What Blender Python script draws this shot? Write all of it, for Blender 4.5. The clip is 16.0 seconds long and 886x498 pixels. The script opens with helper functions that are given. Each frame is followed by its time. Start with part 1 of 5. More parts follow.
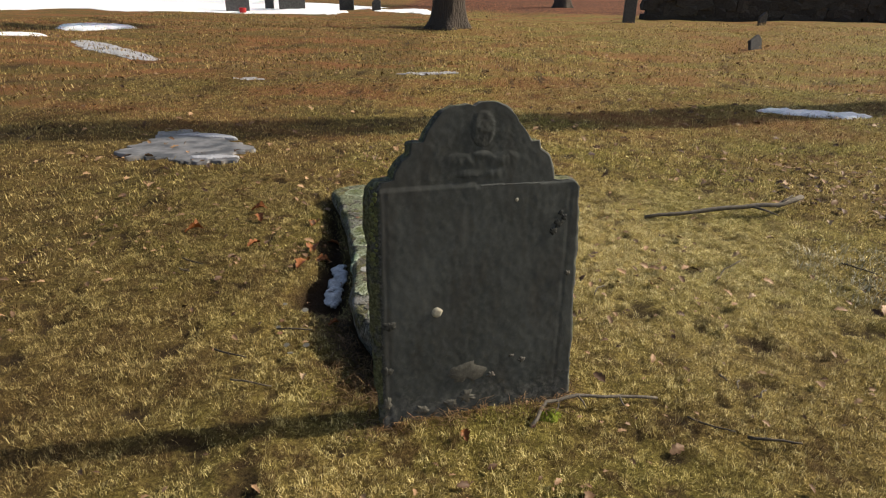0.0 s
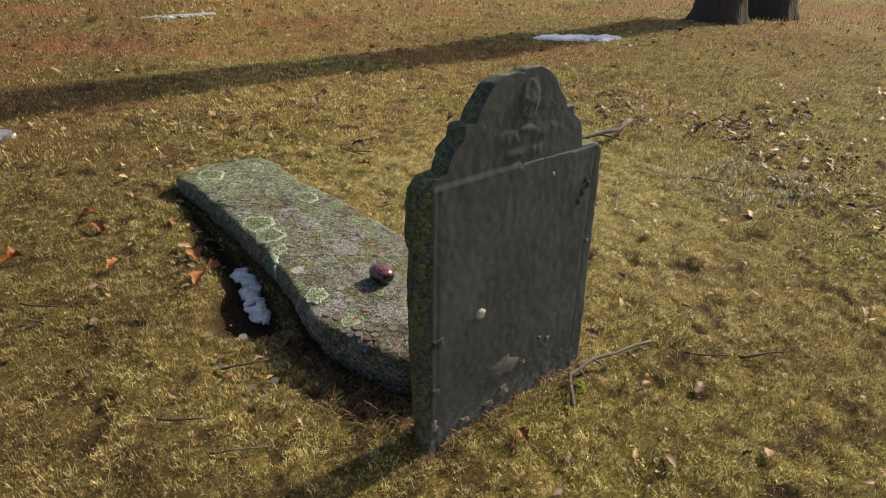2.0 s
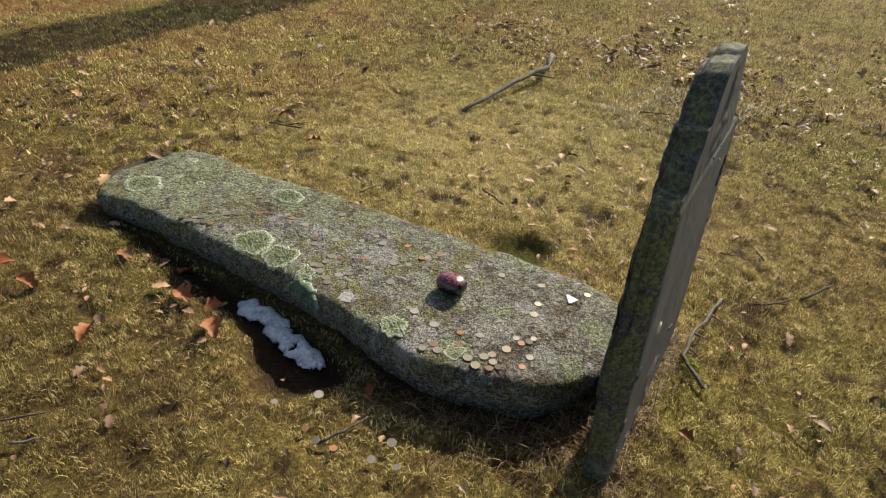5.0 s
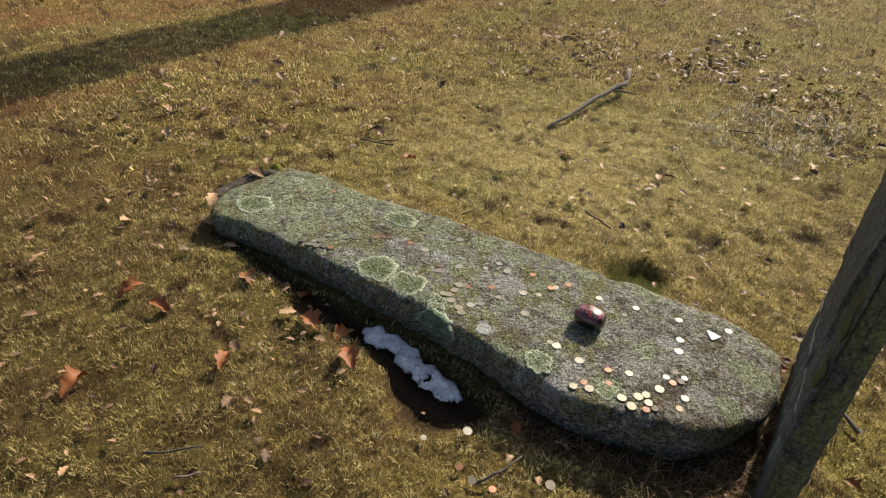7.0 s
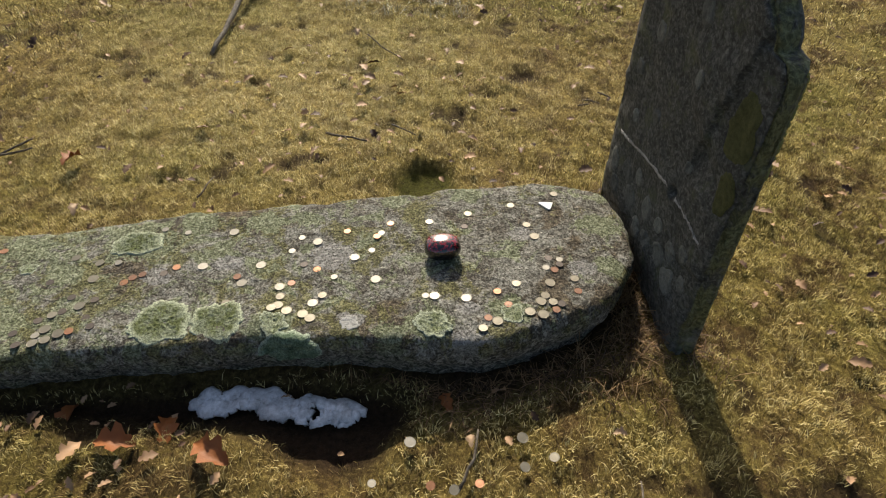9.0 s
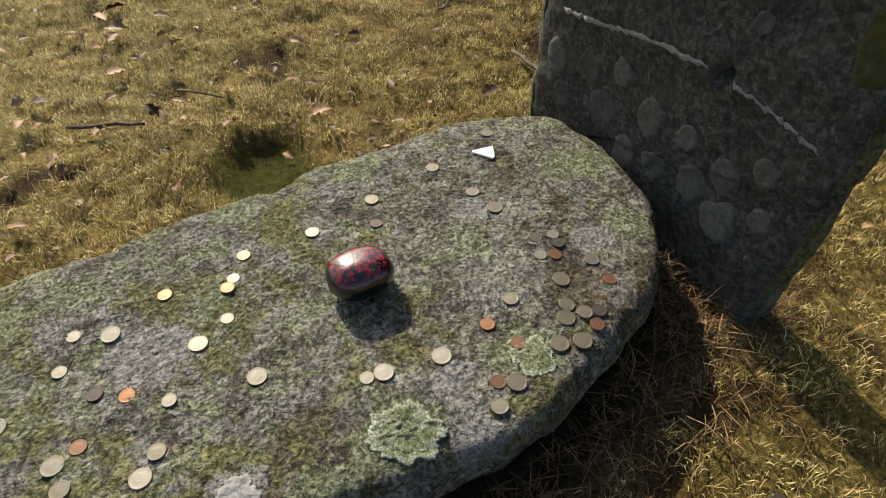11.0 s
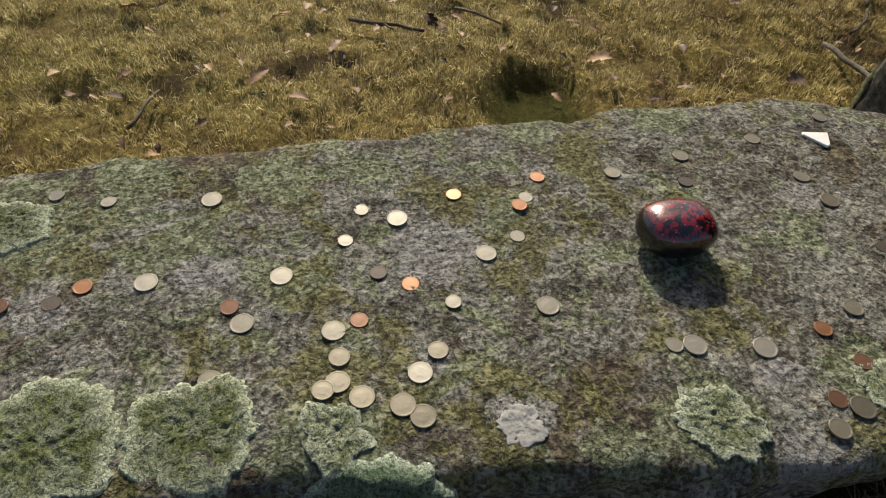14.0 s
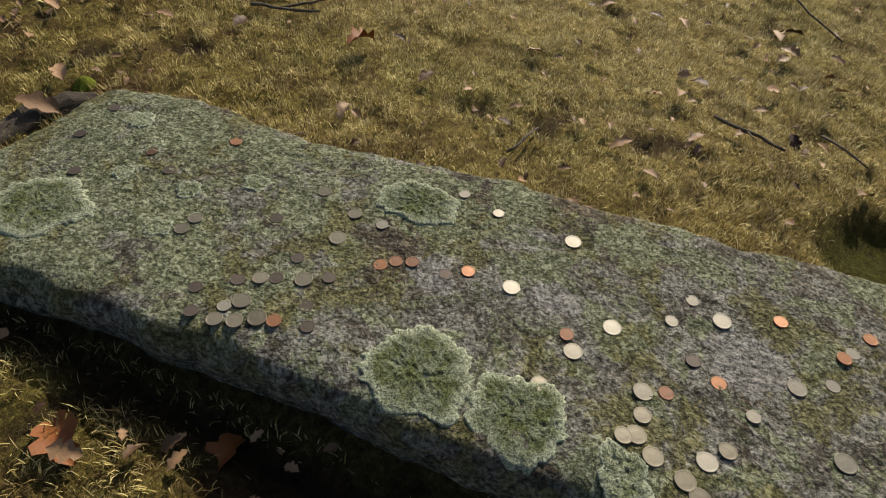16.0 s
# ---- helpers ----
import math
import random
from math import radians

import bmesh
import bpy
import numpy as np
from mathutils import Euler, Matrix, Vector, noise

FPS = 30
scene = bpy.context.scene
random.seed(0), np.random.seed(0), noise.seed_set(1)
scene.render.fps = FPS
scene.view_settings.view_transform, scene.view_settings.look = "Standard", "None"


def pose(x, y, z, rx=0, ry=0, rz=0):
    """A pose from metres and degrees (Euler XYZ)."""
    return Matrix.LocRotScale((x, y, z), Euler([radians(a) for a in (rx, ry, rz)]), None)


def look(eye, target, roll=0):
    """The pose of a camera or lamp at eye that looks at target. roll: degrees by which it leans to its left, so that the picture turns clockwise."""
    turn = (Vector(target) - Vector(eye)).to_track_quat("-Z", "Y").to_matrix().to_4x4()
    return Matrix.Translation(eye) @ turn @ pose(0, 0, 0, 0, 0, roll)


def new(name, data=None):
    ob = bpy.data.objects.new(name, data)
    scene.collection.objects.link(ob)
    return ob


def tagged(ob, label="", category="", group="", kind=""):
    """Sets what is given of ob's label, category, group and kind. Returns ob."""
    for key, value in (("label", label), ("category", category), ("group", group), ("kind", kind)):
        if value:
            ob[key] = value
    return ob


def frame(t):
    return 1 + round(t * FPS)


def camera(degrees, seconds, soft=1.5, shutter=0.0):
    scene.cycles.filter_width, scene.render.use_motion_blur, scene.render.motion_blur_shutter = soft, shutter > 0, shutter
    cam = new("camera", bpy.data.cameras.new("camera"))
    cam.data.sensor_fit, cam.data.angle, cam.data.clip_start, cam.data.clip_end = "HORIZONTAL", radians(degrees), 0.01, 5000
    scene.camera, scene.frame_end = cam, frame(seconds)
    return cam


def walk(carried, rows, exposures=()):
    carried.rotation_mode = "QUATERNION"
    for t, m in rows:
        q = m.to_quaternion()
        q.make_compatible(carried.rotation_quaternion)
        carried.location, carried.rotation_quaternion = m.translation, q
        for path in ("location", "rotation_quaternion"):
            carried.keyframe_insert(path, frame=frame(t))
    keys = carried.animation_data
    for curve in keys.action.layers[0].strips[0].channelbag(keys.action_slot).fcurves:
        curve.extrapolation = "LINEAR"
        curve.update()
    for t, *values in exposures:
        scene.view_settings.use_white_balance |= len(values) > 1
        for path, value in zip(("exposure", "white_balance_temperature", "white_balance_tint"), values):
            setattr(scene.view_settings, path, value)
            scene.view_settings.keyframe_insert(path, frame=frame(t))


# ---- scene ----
cam = camera(72.1, 16.0, soft=1.1)
PATH = [
    (0, (0.054, -0.043, 1.229), (0.012, 1.793, 0.436), 1.1),
    (0.5, (-0.163, 0.0, 1.227), (0.098, 1.812, 0.422), 2.7),
    (1, (-0.382, 0.049, 1.215), (0.011, 1.797, 0.328), 2.7),
    (1.5, (-0.516, 0.216, 1.19), (0.023, 1.907, 0.269), 2.0),
    (2, (-0.612, 0.377, 1.24), (0.101, 1.983, 0.285), 2.0),
    (2.5, (-0.744, 0.506, 1.247), (0.143, 2.016, 0.281), 4.1),
    (3, (-0.928, 0.622, 1.258), (0.042, 2.032, 0.222), 3.0),
    (3.5, (-1.004, 0.74, 1.256), (-0.078, 2.144, 0.173), 2.1),
    (4, (-1.027, 0.913, 1.237), (-0.031, 2.246, 0.128), 1.5),
    (4.2, (-1.027, 0.971, 1.246), (0.015, 2.254, 0.12), 1.3),
    (6.3, (-1.303, 1.175, 1.298), (-0.13, 2.339, 0.171), 4.1),
    (6.5, (-1.325, 1.212, 1.311), (-0.194, 2.408, 0.176), 4.4),
    (7, (-1.308, 1.376, 1.31), (-0.222, 2.617, 0.179), 2.7),
    (7.5, (-1.258, 1.573, 1.31), (0.043, 2.59, 0.182), -1.8),
    (8, (-1.258, 1.637, 1.29), (0.17, 2.334, 0.075), -2.0),
    (8.5, (-1.273, 1.799, 1.272), (0.182, 2.206, -0.039), -1.3),
    (9, (-1.208, 1.933, 1.215), (0.237, 2.171, -0.148), 0.5),
    (9.2, (-1.14, 1.947, 1.171), (0.288, 2.149, -0.215), -1.3),
    (11.3, (-0.598, 2.175, 0.731), (0.711, 1.803, -0.734), 1.9),
    (11.5, (-0.584, 2.188, 0.696), (0.707, 1.821, -0.786), 2.4),
    (12, (-0.576, 2.201, 0.658), (0.687, 1.809, -0.842), 3.6),
    (12.5, (-0.583, 2.223, 0.66), (0.693, 1.894, -0.844), 4.8),
    (13, (-0.583, 2.264, 0.666), (0.723, 2.035, -0.832), 4.3),
    (13.5, (-0.594, 2.326, 0.664), (0.728, 2.245, -0.834), 4.6),
    (14, (-0.603, 2.374, 0.661), (0.73, 2.439, -0.829), 4.3),
    (14.5, (-0.624, 2.429, 0.663), (0.691, 2.637, -0.83), 4.7),
    (15, (-0.649, 2.468, 0.671), (0.642, 2.829, -0.814), 5.1),
    (15.5, (-0.685, 2.507, 0.701), (0.581, 3.043, -0.752), 6.3),
    (16, (-0.738, 2.504, 0.775), (0.412, 3.244, -0.685), 6.0),
]
walk(cam, [(t, look(eye, target, roll)) for t, eye, target, roll in PATH],
     exposures=[(0.0, 0.22), (3.5, 0.55), (9.0, 0.45), (12.0, 0.28), (16.0, -0.08)])

# ---- light ----
SUN_AZ = math.atan2(0.243, 0.970)
SUN_EL = radians(35)
world = bpy.data.worlds.new("sky")
scene.world = world
world.use_nodes = True
wn = world.node_tree
sky = wn.nodes.new("ShaderNodeTexSky")
sky.sky_type = "NISHITA"
sky.sun_disc = False
sky.sun_elevation = SUN_EL
sky.dust_density = 4.0
sky.sun_rotation = math.pi / 2 - SUN_AZ
wn.links.new(sky.outputs[0], wn.nodes["Background"].inputs[0])
wn.nodes["Background"].inputs[1].default_value = 0.11
sun_data = bpy.data.lights.new("sun", "SUN")
sun_data.energy = 5.0
sun_data.angle = radians(0.6)
sun_data.color = (1.0, 0.90, 0.75)
sun = new("sun", sun_data)
SUN_DIR = Vector((math.cos(SUN_AZ) * math.cos(SUN_EL), math.sin(SUN_AZ) * math.cos(SUN_EL), math.sin(SUN_EL)))
sun.matrix_world = look(SUN_DIR * 60, (0, 0, 0))


# ---- materials ----
class Mat:
    """A small builder of node materials in world-sized coordinates."""

    def __init__(self, name, rough=0.8, metal=0.0, spec=0.3):
        self.m = bpy.data.materials.new(name)
        self.m.use_nodes = True
        self.t = self.m.node_tree
        self.b = self.t.nodes["Principled BSDF"]
        self.b.inputs["Roughness"].default_value = rough
        self.b.inputs["Metallic"].default_value = metal
        self.b.inputs["Specular IOR Level"].default_value = spec
        self.geo = self.t.nodes.new("ShaderNodeNewGeometry")
        self.tc = self.t.nodes.new("ShaderNodeTexCoord")
        self.pos = self.tc.outputs["Object"]

    def link(self, a, b):
        self.t.links.new(a, b)

    def value(self, kind, scale, detail=4.0, rough=0.6, vec=None, stretch=None, out=None, distort=0.0):
        n = self.t.nodes.new("ShaderNodeTexNoise" if kind == "noise" else "ShaderNodeTexVoronoi")
        n.inputs["Scale"].default_value = scale
        n.inputs["Detail"].default_value = detail
        n.inputs["Roughness"].default_value = rough
        if kind == "noise":
            n.inputs["Distortion"].default_value = distort
        v = vec or self.pos
        if stretch:
            mp = self.t.nodes.new("ShaderNodeMapping")
            mp.inputs["Scale"].default_value = stretch
            self.link(v, mp.inputs[0])
            v = mp.outputs[0]
        self.link(v, n.inputs["Vector"])
        return n.outputs[out or ("Fac" if kind == "noise" else "Distance")]

    def ramp(self, fac, *stops):
        r = self.t.nodes.new("ShaderNodeValToRGB")
        e = r.color_ramp.elements
        while len(e) < len(stops):
            e.new(0.5)
        for el, (p, c) in zip(e, stops):
            el.position = p
            el.color = (c, c, c, 1) if isinstance(c, (int, float)) else (*c, 1)
        self.link(fac, r.inputs[0])
        return r.outputs[0]

    def mix(self, fac, a, b, mode="MIX"):
        n = self.t.nodes.new("ShaderNodeMix")
        n.data_type, n.blend_type = "RGBA", mode
        for sock, v in ((n.inputs[0], fac), (n.inputs[6], a), (n.inputs[7], b)):
            if isinstance(v, (int, float)):
                sock.default_value = v
            elif isinstance(v, tuple):
                sock.default_value = (*v, 1)
            else:
                self.link(v, sock)
        return n.outputs[2]

    def math(self, op, a, b=0.0):
        n = self.t.nodes.new("ShaderNodeMath")
        n.operation = op
        for sock, v in zip(n.inputs, (a, b)):
            if isinstance(v, (int, float)):
                sock.default_value = v
            else:
                self.link(v, sock)
        return n.outputs[0]

    def colour(self, c):
        if isinstance(c, tuple):
            self.b.inputs["Base Color"].default_value = (*c, 1)
        else:
            self.link(c, self.b.inputs["Base Color"])

    def bump(self, height, dist=0.004, strength=1.0, prev=None):
        n = self.t.nodes.new("ShaderNodeBump")
        n.inputs["Distance"].default_value = dist
        if isinstance(strength, (int, float)):
            n.inputs["Strength"].default_value = strength
        else:
            self.link(strength, n.inputs["Strength"])
        self.link(height, n.inputs["Height"])
        if prev:
            self.link(prev, n.inputs["Normal"])
        self.link(n.outputs[0], self.b.inputs["Normal"])
        return n.outputs[0]

    def rough(self, v):
        self.link(v, self.b.inputs["Roughness"])

    def island(self):
        return self.geo.outputs["Random Per Island"]

    def each(self):
        return self.t.nodes.new("ShaderNodeObjectInfo").outputs["Random"]


def dry_bright_patch(m):
    """The broad, sun-bleached turf beyond the slab, its brighter light painted into the colour."""
    d = m.t.nodes.new("ShaderNodeVectorMath")
    d.operation = "DISTANCE"
    m.link(m.pos, d.inputs[0])
    d.inputs[1].default_value = (1.05, 2.95, 0.0)
    wobble = m.value("noise", 2.2, 4, 0.6)
    return m.ramp(m.math("ADD", m.math("MULTIPLY", d.outputs["Value"], 0.5), m.math("MULTIPLY", wobble, 0.5)), (0.40, 1.0), (0.95, 0.0))


def brown_dim_side(m):
    """Browner turf on the plot's west side, with its shade painted into the colour."""
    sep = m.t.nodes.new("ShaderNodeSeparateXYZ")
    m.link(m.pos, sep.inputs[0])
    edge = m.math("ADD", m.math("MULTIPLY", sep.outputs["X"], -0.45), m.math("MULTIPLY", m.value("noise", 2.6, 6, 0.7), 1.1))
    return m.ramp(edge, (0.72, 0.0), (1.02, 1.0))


def rusty(m, lo, hi):
    """Red-brown sweeps of old leaf dust over the turf further off."""
    rust = m.value("noise", 0.55, 6, 0.7, stretch=(0.6, 1.6, 1.0))
    sep = m.t.nodes.new("ShaderNodeSeparateXYZ")
    m.link(m.pos, sep.inputs[0])
    away = m.ramp(m.math("MULTIPLY", sep.outputs["Y"], 0.1), (0.35, 0.0), (0.7, 1.0))
    return m.math("MULTIPLY", away, m.ramp(rust, (0.44, lo), (0.60, hi)))


def mat_grass():
    m = Mat("dry_grass", 0.75, 0, 0.2)
    big = m.value("noise", 0.9, 5, 0.6)
    isl = m.island()
    straw = m.ramp(isl, (0.0, (0.075, 0.048, 0.018)), (0.35, (0.29, 0.21, 0.062)), (0.72, (0.68, 0.53, 0.20)), (1.0, (0.95, 0.82, 0.44)))
    green = m.ramp(isl, (0.0, (0.055, 0.045, 0.013)), (0.5, (0.34, 0.30, 0.070)), (1.0, (0.84, 0.75, 0.28)))
    col = m.mix(m.ramp(big, (0.42, 0.0), (0.60, 0.9)), straw, green)
    mid = m.value("noise", 5.0, 6, 0.75)
    col = m.mix(m.ramp(mid, (0.515, 0.0), (0.57, 0.9)), col, m.ramp(isl, (0.0, (0.028, 0.016, 0.006)), (0.7, (0.15, 0.092, 0.034)), (1.0, (0.38, 0.27, 0.11))))
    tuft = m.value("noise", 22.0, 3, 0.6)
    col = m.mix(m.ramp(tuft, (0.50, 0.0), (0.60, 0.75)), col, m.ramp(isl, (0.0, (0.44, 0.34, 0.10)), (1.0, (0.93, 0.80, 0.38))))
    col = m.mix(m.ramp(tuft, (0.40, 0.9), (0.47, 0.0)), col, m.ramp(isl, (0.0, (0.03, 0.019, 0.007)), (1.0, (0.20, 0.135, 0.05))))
    col = m.mix(m.math("MULTIPLY", brown_dim_side(m), 0.6), col, m.ramp(isl, (0.0, (0.03, 0.018, 0.007)), (0.6, (0.16, 0.105, 0.036)), (1.0, (0.44, 0.33, 0.12))))
    col = m.mix(m.math("MULTIPLY", dry_bright_patch(m), m.ramp(tuft, (0.36, 0.35), (0.55, 0.9))), col, m.ramp(isl, (0.0, (0.42, 0.34, 0.11)), (1.0, (0.95, 0.85, 0.48))))
    col = m.mix(rusty(m, 0.0, 0.6), col, m.ramp(isl, (0.0, (0.07, 0.028, 0.012)), (0.6, (0.28, 0.13, 0.05)), (1.0, (0.46, 0.30, 0.13))))
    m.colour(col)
    thin = m.t.nodes.new("ShaderNodeBsdfTranslucent")
    m.link(col, thin.inputs["Color"])
    both = m.t.nodes.new("ShaderNodeMixShader")
    both.inputs["Fac"].default_value = 0.12
    m.link(m.b.outputs[0], both.inputs[1])
    m.link(thin.outputs[0], both.inputs[2])
    m.link(both.outputs[0], m.t.nodes["Material Output"].inputs["Surface"])
    return m.m


def mat_ground():
    m = Mat("turf", 0.95, 0, 0.1)
    big = m.value("noise", 0.9, 5, 0.6)
    fine = m.value("noise", 70, 6, 0.75)
    mid = m.value("noise", 5.0, 6, 0.75)
    blade = m.value("noise", 160, 3, 0.7, distort=1.5)
    straw = m.ramp(fine, (0.3, (0.045, 0.030, 0.011)), (0.5, (0.19, 0.138, 0.040)), (0.72, (0.46, 0.355, 0.115)))
    green = m.ramp(fine, (0.3, (0.035, 0.030, 0.009)), (0.5, (0.155, 0.135, 0.028)), (0.72, (0.38, 0.335, 0.09)))
    col = m.mix(m.ramp(big, (0.42, 0.0), (0.60, 0.9)), straw, green)
    col = m.mix(m.ramp(mid, (0.50, 0.0), (0.60, 0.8)), col, m.ramp(fine, (0.3, (0.025, 0.014, 0.006)), (0.7, (0.14, 0.085, 0.035))))
    col = m.mix(m.math("MULTIPLY", brown_dim_side(m), 0.6), col, m.ramp(fine, (0.3, (0.022, 0.013, 0.006)), (0.7, (0.15, 0.10, 0.035))))
    col = m.mix(m.math("MULTIPLY", dry_bright_patch(m), 0.5), col, m.ramp(fine, (0.3, (0.14, 0.10, 0.03)), (0.7, (0.66, 0.53, 0.2))))
    col = m.mix(m.ramp(blade, (0.35, 0.55), (0.55, 0.0)), col, (0.04, 0.026, 0.012))
    col = m.mix(rusty(m, 0.0, 0.7), col, m.ramp(fine, (0.3, (0.10, 0.035, 0.014)), (0.7, (0.30, 0.13, 0.055))))
    col = m.mix(attribute(m, "soil"), col, m.ramp(fine, (0.3, (0.014, 0.009, 0.005)), (0.7, (0.052, 0.033, 0.018))))
    col = m.mix(attribute(m, "moss"), col, m.ramp(fine, (0.3, (0.022, 0.022, 0.006)), (0.7, (0.095, 0.092, 0.016))))
    leafy = m.value("voronoi", 7.0, 0, 0.5, out="Color")
    red = m.mix(m.ramp(leafy, (0.2, 0.0), (0.8, 1.0)), (0.035, 0.014, 0.008), (0.20, 0.085, 0.042))
    col = m.mix(attribute(m, "litter"), col, red)
    m.colour(col)
    n = m.bump(mid, 0.03, 0.6)
    n = m.bump(fine, 0.012, 1.0, n)
    m.bump(blade, 0.006, 0.8, n)
    return m.m


def attribute(m, name):
    at = m.t.nodes.new("ShaderNodeAttribute")
    at.attribute_name = name
    return at.outputs["Fac"]


def mat_ledger():
    m = Mat("lichened_granite", 0.92, 0, 0.2)
    a = m.value("noise", 5, 8, 0.7, distort=0.6)
    b = m.value("noise", 26, 6, 0.7, distort=0.5)
    c = m.value("noise", 85, 5, 0.65, distort=1.0)
    d = m.value("noise", 190, 3, 0.6)
    knob = m.value("voronoi", 120, 2, 0.6)
    grain = m.math("ADD", m.math("MULTIPLY", c, 0.7), m.math("MULTIPLY", d, 0.3))

    def tone(lo, mid, hi):
        return m.ramp(grain, (0.40, lo), (0.50, mid), (0.60, hi))

    stone = tone((0.050, 0.047, 0.038), (0.120, 0.116, 0.096), (0.235, 0.228, 0.195))
    dark = tone((0.020, 0.017, 0.012), (0.060, 0.053, 0.041), (0.145, 0.132, 0.106))
    pale = tone((0.105, 0.104, 0.086), (0.185, 0.183, 0.156), (0.31, 0.305, 0.268))
    green = tone((0.062, 0.072, 0.034), (0.135, 0.150, 0.086), (0.27, 0.29, 0.195))
    olive = tone((0.036, 0.035, 0.011), (0.098, 0.094, 0.034), (0.20, 0.19, 0.085))
    brown = tone((0.018, 0.013, 0.008), (0.062, 0.047, 0.028), (0.145, 0.115, 0.072))
    base = m.mix(m.ramp(b, (0.42, 0.9), (0.49, 0.0)), stone, dark)
    base = m.mix(m.ramp(m.value("noise", 14, 8, 0.78, distort=0.8), (0.49, 0.0), (0.53, 0.85)), base, pale)
    base = m.mix(m.ramp(a, (0.42, 0.85), (0.47, 0.0)), base, brown)
    base = m.mix(m.ramp(m.value("noise", 9, 8, 0.78, distort=0.5), (0.42, 0.9), (0.46, 0.0)), base, dark)
    xyz = m.t.nodes.new("ShaderNodeSeparateXYZ")
    m.link(m.pos, xyz.inputs[0])
    far = m.math("MULTIPLY", m.math("SUBTRACT", xyz.outputs["Y"], 2.5), 0.075)
    g = m.math("ADD", m.value("noise", 10, 8, 0.72, distort=1.0), far)
    base = m.mix(m.ramp(g, (0.525, 0.0), (0.545, 0.9)), base, green)
    o = m.math("ADD", m.value("noise", 7.5, 7, 0.75, distort=0.4), m.math("MULTIPLY", far, 0.4))
    base = m.mix(m.ramp(o, (0.525, 0.0), (0.57, 0.85)), base, olive)
    frill = m.math("MULTIPLY", m.math("SUBTRACT", m.value("noise", 32, 5, 0.7, distort=0.8), 0.5), 2.6)
    gm = m.ramp(m.math("ADD", attribute(m, "green"), frill), (0.54, 0.0), (0.58, 0.9))
    base = m.mix(gm, base, green)
    base = m.mix(m.ramp(m.math("ADD", attribute(m, "pale"), m.math("MULTIPLY", frill, 0.8)), (0.54, 0.0), (0.58, 0.85)), base, tone((0.13, 0.128, 0.116), (0.205, 0.20, 0.185), (0.30, 0.295, 0.275)))
    base = m.mix(m.ramp(d, (0.40, 0.6), (0.46, 0.0)), base, (0.028, 0.024, 0.018))
    # the lower sides take a more contrasty tone with greenish patches
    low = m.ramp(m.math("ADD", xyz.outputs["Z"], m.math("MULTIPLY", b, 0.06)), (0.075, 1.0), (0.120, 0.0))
    low_tone = m.ramp(c, (0.40, (0.022, 0.020, 0.016)), (0.50, (0.105, 0.096, 0.078)), (0.62, (0.30, 0.28, 0.235)))
    low_tone = m.mix(m.ramp(m.value("noise", 15, 6, 0.7), (0.53, 0.0), (0.60, 0.7)), low_tone, m.ramp(c, (0.40, (0.05, 0.055, 0.03)), (0.62, (0.30, 0.315, 0.23))))
    base = m.mix(m.math("MULTIPLY", low, 0.85), base, low_tone)
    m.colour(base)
    n = m.bump(b, 0.007, 0.8)
    n = m.bump(c, 0.0045, 0.9, n)
    n = m.bump(m.math("SUBTRACT", 1.0, knob), 0.0022, 0.9, n)
    n = m.bump(gm, 0.0015, 0.8, n)
    m.bump(d, 0.0015, 0.6, n)
    return m.m


